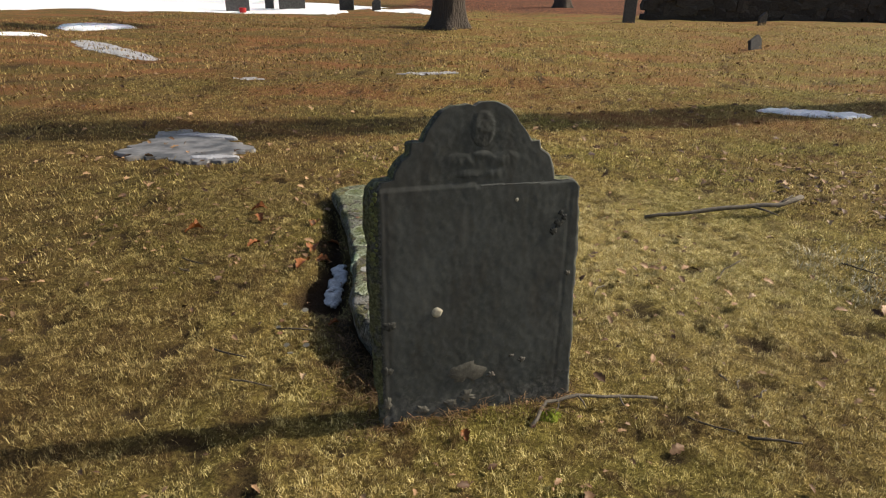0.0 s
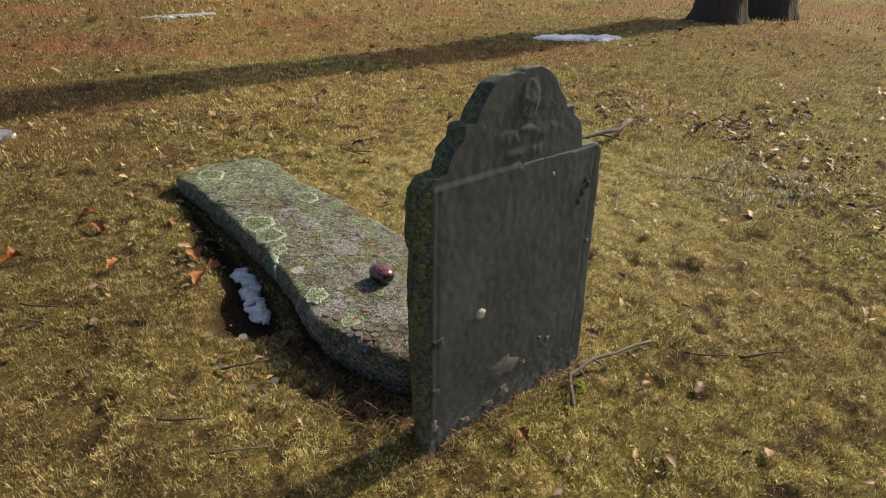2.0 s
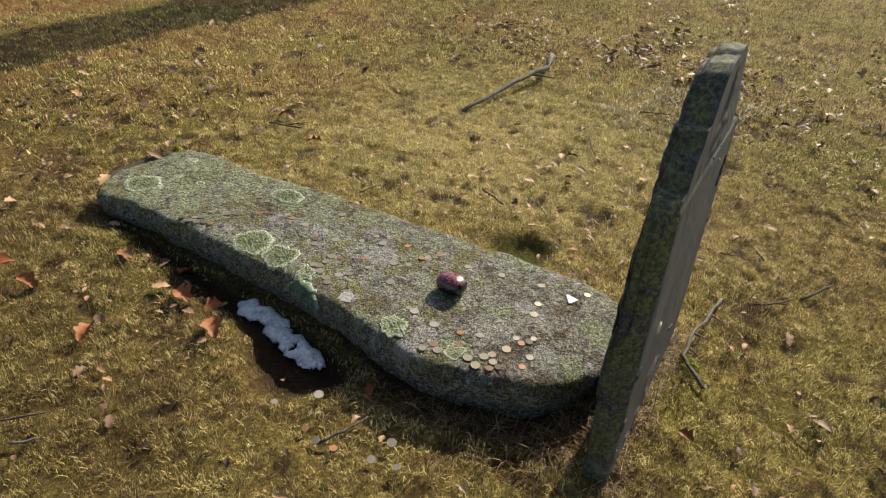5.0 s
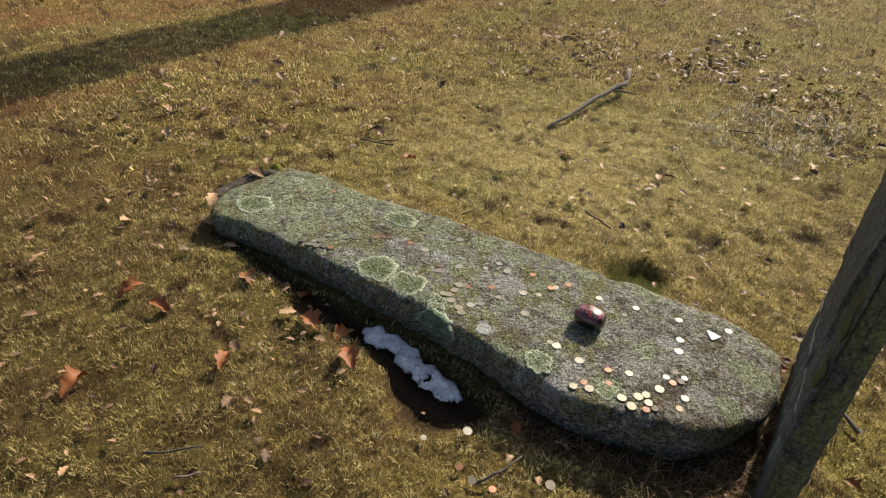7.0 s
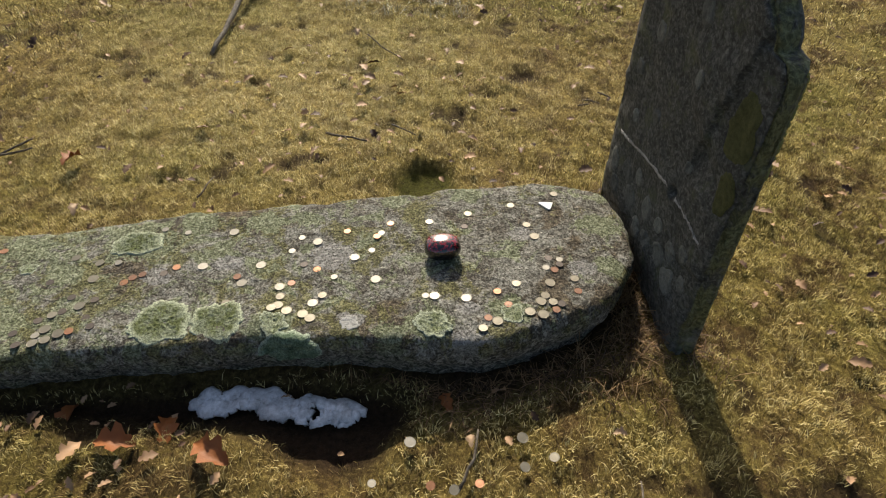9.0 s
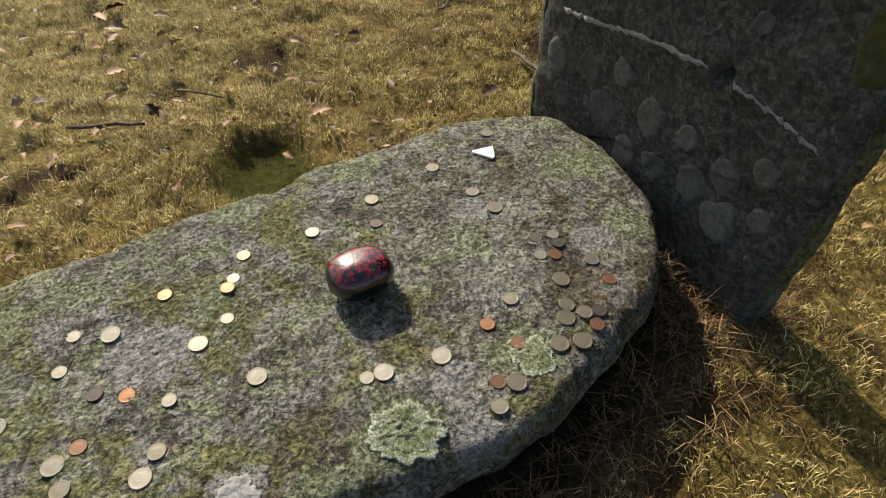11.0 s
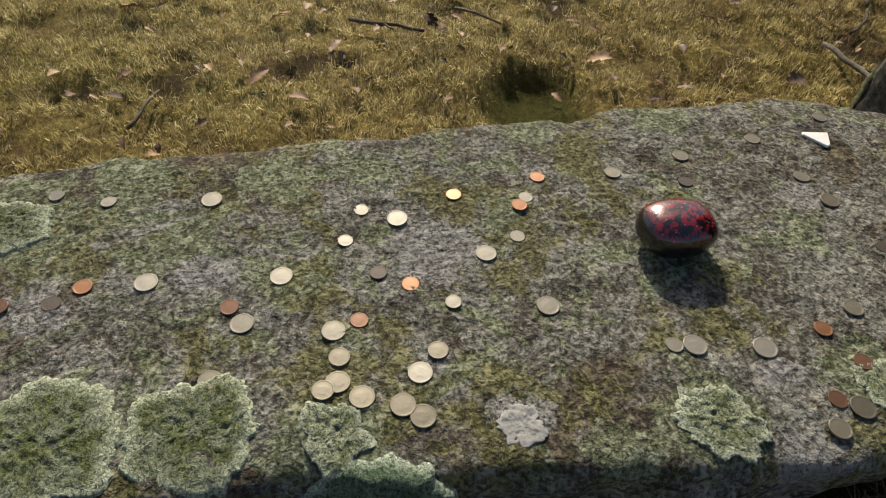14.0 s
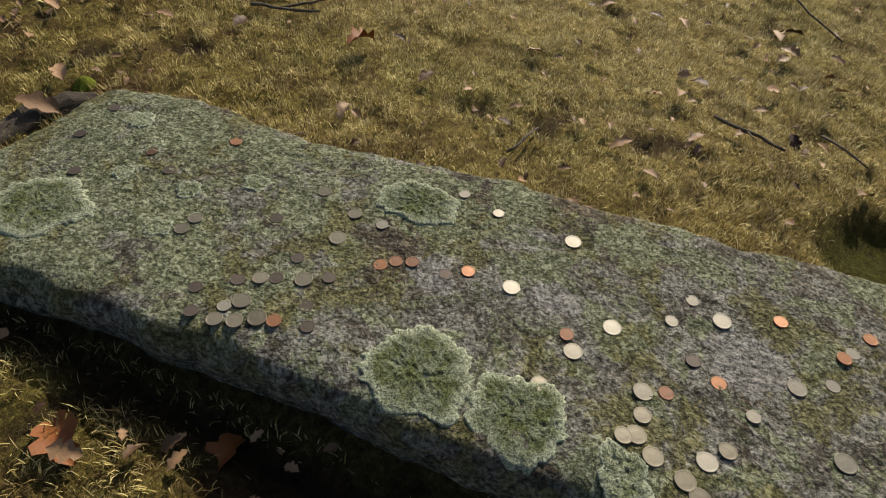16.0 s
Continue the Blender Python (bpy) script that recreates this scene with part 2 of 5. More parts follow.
def mat_slate():
    m = Mat("slate", 0.85, 0, 0.25)
    a = m.value("noise", 5, 6, 0.65)
    b = m.value("noise", 45, 5, 0.7)
    streak = m.value("noise", 14, 4, 0.6, stretch=(1.0, 1.0, 0.25))
    col = m.ramp(a, (0.3, (0.050, 0.054, 0.049)), (0.7, (0.084, 0.089, 0.082)))
    col = m.mix(m.ramp(b, (0.45, 0.0), (0.75, 0.45)), col, (0.125, 0.130, 0.116))
    col = m.mix(m.ramp(streak, (0.35, 0.5), (0.5, 0.0)), col, (0.06, 0.056, 0.048))
    side = m.t.nodes.new("ShaderNodeAttribute")
    side.attribute_name = "weathered"
    fleck = m.value("noise", 95, 5, 0.7, distort=0.6)
    rough = m.ramp(fleck, (0.36, (0.024, 0.024, 0.020)), (0.50, (0.052, 0.053, 0.046)), (0.62, (0.105, 0.106, 0.094)), (0.74, (0.20, 0.20, 0.175)))
    rough = m.mix(m.ramp(m.value("noise", 16, 6, 0.7, distort=0.8), (0.50, 0.0), (0.58, 0.55)), rough, m.ramp(fleck, (0.4, (0.035, 0.036, 0.028)), (0.66, (0.15, 0.15, 0.128))))
    rough = m.mix(m.ramp(m.value("noise", 13, 5, 0.7), (0.54, 0.0), (0.64, 0.5)), rough, (0.085, 0.095, 0.045))
    edge = m.math("MULTIPLY", m.ramp(side.outputs["Fac"], (0.7, 0.0), (0.9, 1.0)), m.ramp(m.value("noise", 11, 5, 0.7), (0.43, 0.0), (0.52, 0.8)))
    rough = m.mix(edge, rough, m.ramp(fleck, (0.40, (0.055, 0.058, 0.022)), (0.62, (0.17, 0.175, 0.078))))
    col = m.mix(m.ramp(side.outputs["Fac"], (0.0, 0.0), (0.5, 1.0)), col, rough)
    damp = m.value("noise", 20, 5, 0.7)
    xyz = m.t.nodes.new("ShaderNodeSeparateXYZ")
    m.link(m.pos, xyz.inputs[0])
    foot = m.ramp(m.math("ADD", xyz.outputs["Z"], m.math("MULTIPLY", damp, 0.3)), (0.16, 0.9), (0.24, 0.0))
    col = m.mix(m.math("MULTIPLY", foot, m.ramp(b, (0.45, 0.0), (0.6, 0.8))), col, (0.17, 0.165, 0.145))
    m.colour(col)
    n = m.bump(a, 0.004, 0.2)
    n = m.bump(fleck, 0.002, m.ramp(side.outputs["Fac"], (0.0, 0.0), (0.5, 0.8)), n)
    m.bump(b, 0.0012, 0.4, n)
    return m.m


def mat_simple(name, lo, hi, scale, rough=0.8, metal=0.0, dist=0.002, spec=0.3, each=0.0):
    """Two tones in a grain of the given scale, with relief; each: how far one piece differs from the next."""
    m = Mat(name, rough, metal, spec)
    a = m.value("noise", scale, 5, 0.7)
    b = m.value("noise", scale * 6, 4, 0.7)
    col = m.ramp(m.math("ADD", m.math("MULTIPLY", a, 0.6), m.math("MULTIPLY", b, 0.4)), (0.32, lo), (0.68, hi))
    if each:
        k = m.math("ADD", m.math("MULTIPLY", m.each(), each), 1.0 - each / 2)
        grey = m.t.nodes.new("ShaderNodeCombineColor")
        for s in grey.inputs:
            m.link(k, s)
        col = m.mix(1.0, col, grey.outputs[0], "MULTIPLY")
    m.colour(col)
    n = m.bump(a, dist, 0.8)
    m.bump(b, dist * 0.4, 0.8, n)
    return m.m


def mat_bark():
    m = Mat("bark", 0.95, 0, 0.1)
    ridge = m.value("voronoi", 16, 3, 0.6, stretch=(1, 1, 0.16))
    a = m.value("noise", 60, 4, 0.7)
    col = m.ramp(ridge, (0.05, (0.014, 0.011, 0.009)), (0.45, (0.048, 0.038, 0.031)), (0.8, (0.09, 0.075, 0.062)))
    col = m.mix(m.ramp(a, (0.4, 0.5), (0.6, 0.0)), col, (0.04, 0.033, 0.026))
    m.colour(col)
    n = m.bump(ridge, 0.03, 1.0)
    m.bump(a, 0.006, 0.8, n)
    return m.m


def mat_leaf(name, lo, hi):
    m = Mat(name, 0.6, 0, 0.3)
    a = m.value("noise", 30, 4, 0.7)
    k = m.math("ADD", m.math("MULTIPLY", m.island(), 0.75), m.math("MULTIPLY", a, 0.35))
    m.colour(m.ramp(k, (0.2, lo), (0.9, hi)))
    m.bump(a, 0.004, 0.6)
    return m.m


def mat_painted():
    m = Mat("painted_pebble", 0.22, 0, 0.7)
    m.b.inputs["Coat Weight"].default_value = 0.5
    m.b.inputs["Coat Roughness"].default_value = 0.12
    cell = m.value("voronoi", 150, 0, 0.5)
    flake = m.value("noise", 125, 3, 0.6)
    xyz = m.t.nodes.new("ShaderNodeSeparateXYZ")
    m.link(m.pos, xyz.inputs[0])
    edge = m.math("ADD", m.math("ABSOLUTE", xyz.outputs["Y"]), m.math("MULTIPLY", flake, 0.012))
    field = m.math("MULTIPLY", m.ramp(edge, (0.044, 1.0), (0.048, 0.0)), m.ramp(xyz.outputs["Z"], (0.038, 0.0), (0.043, 1.0)))
    col = m.mix(m.math("MULTIPLY", field, m.ramp(flake, (0.47, 0.0), (0.54, 1.0))), (0.004, 0.003, 0.004), (0.17, 0.005, 0.012))
    col = m.mix(m.math("MULTIPLY", field, m.ramp(cell, (0.10, 0.6), (0.16, 0.0))), col, (0.30, 0.24, 0.23))
    m.colour(col)
    m.bump(flake, 0.0008, 0.6)
    return m.m


def mat_coin(name, lo, hi, rough, metal):
    m = Mat(name, rough, metal, 0.5)
    a = m.value("noise", 260, 4, 0.7)
    b = m.value("voronoi", 420, 1, 0.5)
    col = m.mix(m.math("ADD", m.math("MULTIPLY", a, 0.5), m.math("MULTIPLY", m.each(), 0.5)), lo, hi)
    m.colour(col)
    n = m.bump(b, 0.00012, 0.4)
    m.bump(a, 0.0001, 0.4, n)
    return m.m


def mat_snow():
    m = Mat("old_snow", 0.6, 0, 0.3)
    a = m.value("noise", 22, 5, 0.7)
    b = m.value("noise", 5, 4, 0.6)
    col = m.ramp(a, (0.25, (0.62, 0.63, 0.66)), (0.45, (0.84, 0.85, 0.87)), (0.75, (0.92, 0.93, 0.94)))
    col = m.mix(m.ramp(b, (0.62, 0.0), (0.8, 0.25)), col, (0.33, 0.31, 0.30))
    m.colour(col)
    m.b.inputs["Subsurface Weight"].default_value = 0.1
    m.bump(a, 0.012, 1.0)
    return m.m


M_GRASS, M_GROUND, M_LEDGER, M_SLATE, M_BARK, M_SNOW = mat_grass(), mat_ground(), mat_ledger(), mat_slate(), mat_bark(), mat_snow()


def mat_rosette(name, low, high, margin):
    """Leafy lichen: a darker, patchy middle and a paler crinkled margin."""
    m = Mat(name, 0.95, 0, 0.1)
    fine = m.value("noise", 300, 3, 0.65, distort=0.8)
    mid = m.value("noise", 45, 5, 0.7)
    core = m.mix(m.ramp(mid, (0.42, 0.0), (0.58, 1.0)), low, high)
    col = m.mix(m.ramp(m.math("ADD", attribute(m, "rim"), m.math("MULTIPLY", mid, 0.3)), (0.45, 0.0), (0.95, 1.0)), core, margin)
    dark = m.ramp(fine, (0.36, 0.30), (0.50, 0.85), (0.66, 1.35))
    m.colour(m.mix(1.0, col, dark, "MULTIPLY"))
    n = m.bump(mid, 0.004, 0.7)
    m.bump(fine, 0.006, 0.9, n)
    return m.m


M_MOSS = mat_rosette("green_lichen", (0.115, 0.135, 0.055), (0.20, 0.225, 0.15), (0.40, 0.44, 0.31))
M_MOSS_DARK = mat_rosette("dark_green_lichen", (0.105, 0.150, 0.090), (0.19, 0.245, 0.165), (0.42, 0.48, 0.36))
M_SAGE = mat_rosette("sage_lichen", (0.17, 0.195, 0.105), (0.29, 0.32, 0.215), (0.40, 0.44, 0.33))
M_CRUST = mat_simple("pale_grey_lichen", (0.17, 0.17, 0.155), (0.40, 0.395, 0.37), 70, 0.9, 0, 0.0015, 0.2)
M_SPOT = mat_simple("cream_lichen", (0.30, 0.28, 0.21), (0.46, 0.43, 0.34), 50, 0.9, 0, 0.001, 0.2)
M_GREY_SPOT = mat_simple("grey_lichen", (0.055, 0.057, 0.050), (0.18, 0.182, 0.158), 90, 0.95, 0, 0.003, 0.1, 0.5)
M_OLIVE_FILM = mat_simple("olive_algae", (0.035, 0.037, 0.016), (0.105, 0.105, 0.042), 70, 0.95, 0, 0.002, 0.1)
M_SLUSH = mat_simple("wet_slush", (0.22, 0.22, 0.23), (0.50, 0.50, 0.52), 9, 0.35, 0, 0.008)
M_LOG = mat_simple("rotten_wood", (0.014, 0.010, 0.007), (0.10, 0.085, 0.066), 30, 0.95, 0, 0.006)
M_STAIN = mat_simple("brown_stain", (0.07, 0.066, 0.054), (0.16, 0.15, 0.122), 45, 0.9, 0, 0.001, 0.2)
M_VEIN = mat_simple("quartz_vein", (0.13, 0.13, 0.115), (0.40, 0.39, 0.36), 120, 0.8, 0, 0.001, 0.3)
M_OLD_SNOW = mat_simple("dirty_snow", (0.20, 0.195, 0.19), (0.80, 0.80, 0.81), 16, 0.7, 0, 0.003, 0.3)
M_EDGE_LICHEN = mat_simple("edge_lichen", (0.07, 0.085, 0.03), (0.22, 0.22, 0.08), 90, 0.95, 0, 0.001, 0.1)
M_BLOT = mat_simple("black_lichen", (0.03, 0.031, 0.028), (0.085, 0.083, 0.072), 60, 0.95, 0, 0.001, 0.1)
M_STICK = mat_simple("dead_wood", (0.025, 0.019, 0.013), (0.17, 0.145, 0.11), 40, 0.9, 0, 0.003, 0.2, 0.6)
M_LITTER = mat_leaf("dead_leaves", (0.040, 0.017, 0.008), (0.36, 0.22, 0.115))
M_THATCH = mat_leaf("brown_thatch", (0.020, 0.010, 0.005), (0.27, 0.155, 0.066))
M_GREY_WOOD = mat_simple("bleached_wood", (0.045, 0.037, 0.028), (0.21, 0.185, 0.148), 40, 0.9, 0, 0.003, 0.2)
M_BLEACHED = mat_leaf("bleached_grass", (0.16, 0.15, 0.085), (0.62, 0.58, 0.42))
M_GREEN_MOSS = mat_simple("green_moss", (0.05, 0.07, 0.008), (0.21, 0.24, 0.03), 160, 0.95, 0, 0.004, 0.1)
M_STALK = mat_leaf("dead_stalk", (0.07, 0.036, 0.016), (0.36, 0.235, 0.11))
M_PALE_LEAF = mat_leaf("bleached_leaf", (0.16, 0.095, 0.045), (0.46, 0.33, 0.20))
M_ORANGE_LEAF = mat_leaf("orange_leaf", (0.07, 0.020, 0.006), (0.31, 0.108, 0.025))
M_PEBBLE = mat_painted()
M_SILVER = mat_coin("clad_coin", (0.12, 0.112, 0.088), (0.27, 0.254, 0.212), 0.5, 0.5)
M_NICKEL = mat_coin("worn_nickel", (0.09, 0.08, 0.058), (0.22, 0.20, 0.15), 0.48, 0.5)
M_COPPER = mat_coin("bright_copper", (0.18, 0.085, 0.042), (0.38, 0.185, 0.095), 0.45, 0.5)
M_BROWN = mat_coin("brown_copper", (0.10, 0.053, 0.032), (0.20, 0.102, 0.06), 0.5, 0.5)
M_DARK = mat_coin("tarnished_coin", (0.04, 0.032, 0.026), (0.09, 0.07, 0.055), 0.6, 0.4)
M_WHITE = mat_simple("white_chip", (0.66, 0.65, 0.62), (0.86, 0.85, 0.82), 60, 0.6, 0, 0.0008)
M_FIELDSTONE = mat_simple("fieldstone", (0.018, 0.017, 0.016), (0.075, 0.07, 0.062), 9, 0.9, 0, 0.02, 0.2, 0.5)
M_HEADSTONE = mat_simple("old_headstone", (0.03, 0.03, 0.03), (0.12, 0.118, 0.115), 12, 0.85, 0, 0.004, 0.2, 0.5)
M_RED = mat_simple("red_glass_pot", (0.30, 0.01, 0.01), (0.42, 0.02, 0.02), 30, 0.3)


def mat_water():
    m = Mat("melt_water", 0.35, 0, 0.25)
    a = m.value("noise", 6, 3, 0.6)
    m.colour(m.ramp(a, (0.4, (0.07, 0.066, 0.06)), (0.6, (0.20, 0.19, 0.18))))
    m.bump(a, 0.004, 0.3)
    return m.m


M_WATER = mat_water()


# ---- mesh helpers ----
def mesh_of(name, verts, faces, material, smooth=True):
    me = bpy.data.meshes.new(name)
    me.from_pydata([tuple(v) for v in verts], [], faces)
    me.materials.append(material)
    if smooth:
        me.polygons.foreach_set("use_smooth", [True] * len(me.polygons))
    me.update()
    return me


def part(name, me, parent, label=""):
    ob = new(name, me)
    ob.parent = parent
    return tagged(ob, label)


def grid_faces(rows, cols, closed=True):
    out = []
    for r in range(rows - 1):
        for c in range(cols if closed else cols - 1):
            d = (c + 1) % cols
            out.append((r * cols + c, r * cols + d, (r + 1) * cols + d, (r + 1) * cols + c))
    return out


def fbm(x, y, z, octaves=4):
    return noise.fractal(Vector((x, y, z)), 1.0, 2.0, octaves)


def smooth_loop(points, n):
    """n points along a closed smooth curve through the given ones, evenly spaced."""
    p = np.array(points, float)
    k = len(p)
    fine = []
    for i in range(k):
        a, b, c, d = p[i - 1], p[i], p[(i + 1) % k], p[(i + 2) % k]
        for t in np.linspace(0, 1, 24, endpoint=False):
            fine.append(0.5 * (2 * b + (c - a) * t + (2 * a - 5 * b + 4 * c - d) * t * t + (3 * b - 3 * c + d - a) * t ** 3))
    return even_loop(fine, n)


def even_loop(points, n):
    p = np.array([*points, points[0]], float)
    s = np.concatenate([[0], np.cumsum(np.linalg.norm(np.diff(p, axis=0), axis=1))])
    at = np.linspace(0, s[-1], n, endpoint=False)
    return np.stack([np.interp(at, s, p[:, i]) for i in range(2)], 1)


def inside(poly, x, y):
    poly = np.asarray(poly)
    hit = np.zeros(x.shape, bool)
    j = len(poly) - 1
    for i in range(len(poly)):
        xi, yi = poly[i]
        xj, yj = poly[j]
        cross = ((yi > y) != (yj > y)) & (x < (xj - xi) * (y - yi) / (yj - yi + 1e-12) + xi)
        hit ^= cross
        j = i
    return hit


def vnoise(x, y, seed=0):
    """Smooth lattice noise from -1 to 1, for arrays."""
    ix, iy = np.floor(x), np.floor(y)
    fx, fy = x - ix, y - iy
    fx, fy = fx * fx * (3 - 2 * fx), fy * fy * (3 - 2 * fy)

    def h(a, b):
        return (np.abs(np.sin(a * 127.1 + b * 311.7 + seed * 74.7) * 43758.5453) % 1.0) * 2 - 1

    low = h(ix, iy) * (1 - fx) + h(ix + 1, iy) * fx
    high = h(ix, iy + 1) * (1 - fx) + h(ix + 1, iy + 1) * fx
    return low * (1 - fy) + high * fy


def sstep(a, b, x):
    t = np.clip((np.asarray(x, float) - a) / (b - a), 0, 1)
    return t * t * (3 - 2 * t)


def tube(points, radii, sides=7, wobble=0.0, seed=0):
    """Vertices and faces of a closed tapering tube along points."""
    rnd = random.Random(seed)
    pts = [Vector(p) for p in points]
    verts, faces = [], []
    side = Vector((0, 0, 1))
    for i, p in enumerate(pts):
        d = (pts[min(i + 1, len(pts) - 1)] - pts[max(i - 1, 0)]).normalized()
        if abs(d.dot(side)) > 0.9:
            side = Vector((1, 0.2, 0)) if abs(d.x) < 0.9 else Vector((0, 1, 0))
        u = (side - d * side.dot(d)).normalized()
        v = d.cross(u)
        side = u
        for k in range(sides):
            a = 2 * math.pi * k / sides
            r = radii[i] * (1 + wobble * (rnd.random() - 0.5))
            verts.append(p + (u * math.cos(a) + v * math.sin(a)) * r)
    faces = grid_faces(len(pts), sides)
    faces.append(tuple(range(sides))[::-1])
    faces.append(tuple(range((len(pts) - 1) * sides, len(pts) * sides)))
    return verts, faces


def joined(pieces):
    verts, faces = [], []
    for v, f in pieces:
        o = len(verts)
        verts += list(v)
        faces += [tuple(i + o for i in q) for q in f]
    return verts, faces


# ---- the lie of the land ----
LEDGER = [(0.31, 1.85), (0.285, 1.72), (0.18, 1.645), (0.03, 1.625), (-0.12, 1.675), (-0.22, 1.775), (-0.30, 1.905), (-0.36, 2.06),
          (-0.375, 2.25), (-0.415, 2.48), (-0.485, 2.74), (-0.55, 2.97), (-0.62, 3.20), (-0.69, 3.42), (-0.60, 3.53), (-0.44, 3.575), (-0.27, 3.58),
          (-0.19, 3.42), (-0.13, 3.16), (-0.06, 3.0), (0.03, 2.77), (0.10, 2.53), (0.15, 2.38), (0.215, 2.2), (0.275, 2.01)]
LEDGER_LOOP = smooth_loop(LEDGER, 760)
TRENCH = smooth_loop([(-0.40, 2.13), (-0.52, 2.13), (-0.63, 2.20), (-0.64, 2.36), (-0.60, 2.52), (-0.62, 2.75), (-0.66, 3.05), (-0.73, 3.38), (-0.66, 3.38), (-0.56, 3.05), (-0.48, 2.75), (-0.40, 2.40)], 60)
PIT = smooth_loop([(0.37, 2.38), (0.48, 2.38), (0.55, 2.30), (0.56, 2.20), (0.46, 2.15), (0.34, 2.16), (0.31, 2.30)], 40)


def near_line(poly, x, y):
    """Signed distance to a loop: negative inside, 0.3 where far off."""
    poly = np.asarray(poly)
    near = (x > poly[:, 0].min() - 0.3) & (x < poly[:, 0].max() + 0.3) & (y > poly[:, 1].min() - 0.3) & (y < poly[:, 1].max() + 0.3)
    if not near.all():
        out = np.full(x.shape, 0.3)
        if near.any():
            out[near] = near_line(poly, x[near], y[near])
        return out
    d = np.full(x.shape, 1e9)
    for i in range(len(poly)):
        a, b = poly[i - 1], poly[i]
        ab = b - a
        t = np.clip(((x - a[0]) * ab[0] + (y - a[1]) * ab[1]) / (ab @ ab), 0, 1)
        d = np.minimum(d, np.hypot(x - a[0] - t * ab[0], y - a[1] - t * ab[1]))
    return np.where(inside(poly, x, y), -d, d)


def land(x, y):
    """Height of the bare turf."""
    x, y = np.asarray(x, float), np.asarray(y, float)
    z = -0.018 + 0.05 * np.exp(-((x + 0.2) ** 2 + (y - 4.3) ** 2) / 1.2) + 0.035 * np.exp(-((x + 1.3) ** 2 + (y - 2.9) ** 2) / 0.6)
    z += 0.02 * np.sin(1.7 * x + 0.6) * np.sin(1.3 * y + 1.0) * sstep(0.5, 2.5, np.hypot(x, y - 2.2))
    z += 0.010 * vnoise(x * 4.1, y * 4.1, 1) + 0.009 * vnoise(x * 11.3 + y * 2, y * 11.3 - x * 2, 2) + 0.006 * vnoise(x * 23, y * 23, 3)
    far = sstep(4, 12, np.hypot(x, y))
    z += far * 0.04 * vnoise(x * 0.9, y * 1.1, 4)
    z -= 0.010 * bare(x, y)
    z += far * (0.06 * np.sin(0.55 * x + 1.0) * np.cos(0.48 * y + 0.4) + 0.05 * np.sin(0.9 * y + 0.35 * x) - 0.03)
    return z


def bare(x, y):
    """1 in the small bare holes of the turf."""
    n = vnoise(x * 7.3 + 0.6 * y, y * 8.1, 11) + 0.55 * vnoise(x * 19, y * 19, 12)
    return sstep(0.66, 1.0, n + 0.25 * vnoise(x * 41, y * 41, 13))


SLABS = np.array(LEDGER_LOOP)


def turf(x, y):
    """Height of the turf with the hollows beside the ledger stone."""
    x, y = np.asarray(x, float), np.asarray(y, float)
    z = land(x, y)
    close = (np.abs(x) < 1.4) & (y > 1.2) & (y < 4.2)
    if close.any():
        dt = near_line(TRENCH, x[close], y[close])
        dp = near_line(PIT, x[close], y[close])
        ds = near_line(SLABS[::20], x[close], y[close])
        zz = z[close]
        zz = zz - 0.042 * (1 - sstep(-0.08, 0.03, dt))
        zz = zz - 0.034 * (1 - sstep(-0.05, 0.015, dp))
        zz = zz - 0.008 * (1 - sstep(0.0, 0.09, ds))
        z = z.copy()
        z[close] = zz
    return z


def ground_at(x, y):
    return float(turf(np.array([x], float), np.array([y], float))[0])


# ---- ground ----
def spread(lo, hi, step, far_lo, far_hi, growth):
    mid = list(np.arange(lo, hi + step / 2, step))
    d, p, out = step, hi, []
    while p < far_hi:
        d *= growth
        p += d
        out.append(p)
    d, p, low = step, lo, []
    while p > far_lo:
        d *= growth
        p -= d
        low.append(p)
    return np.array(low[::-1] + mid + out)


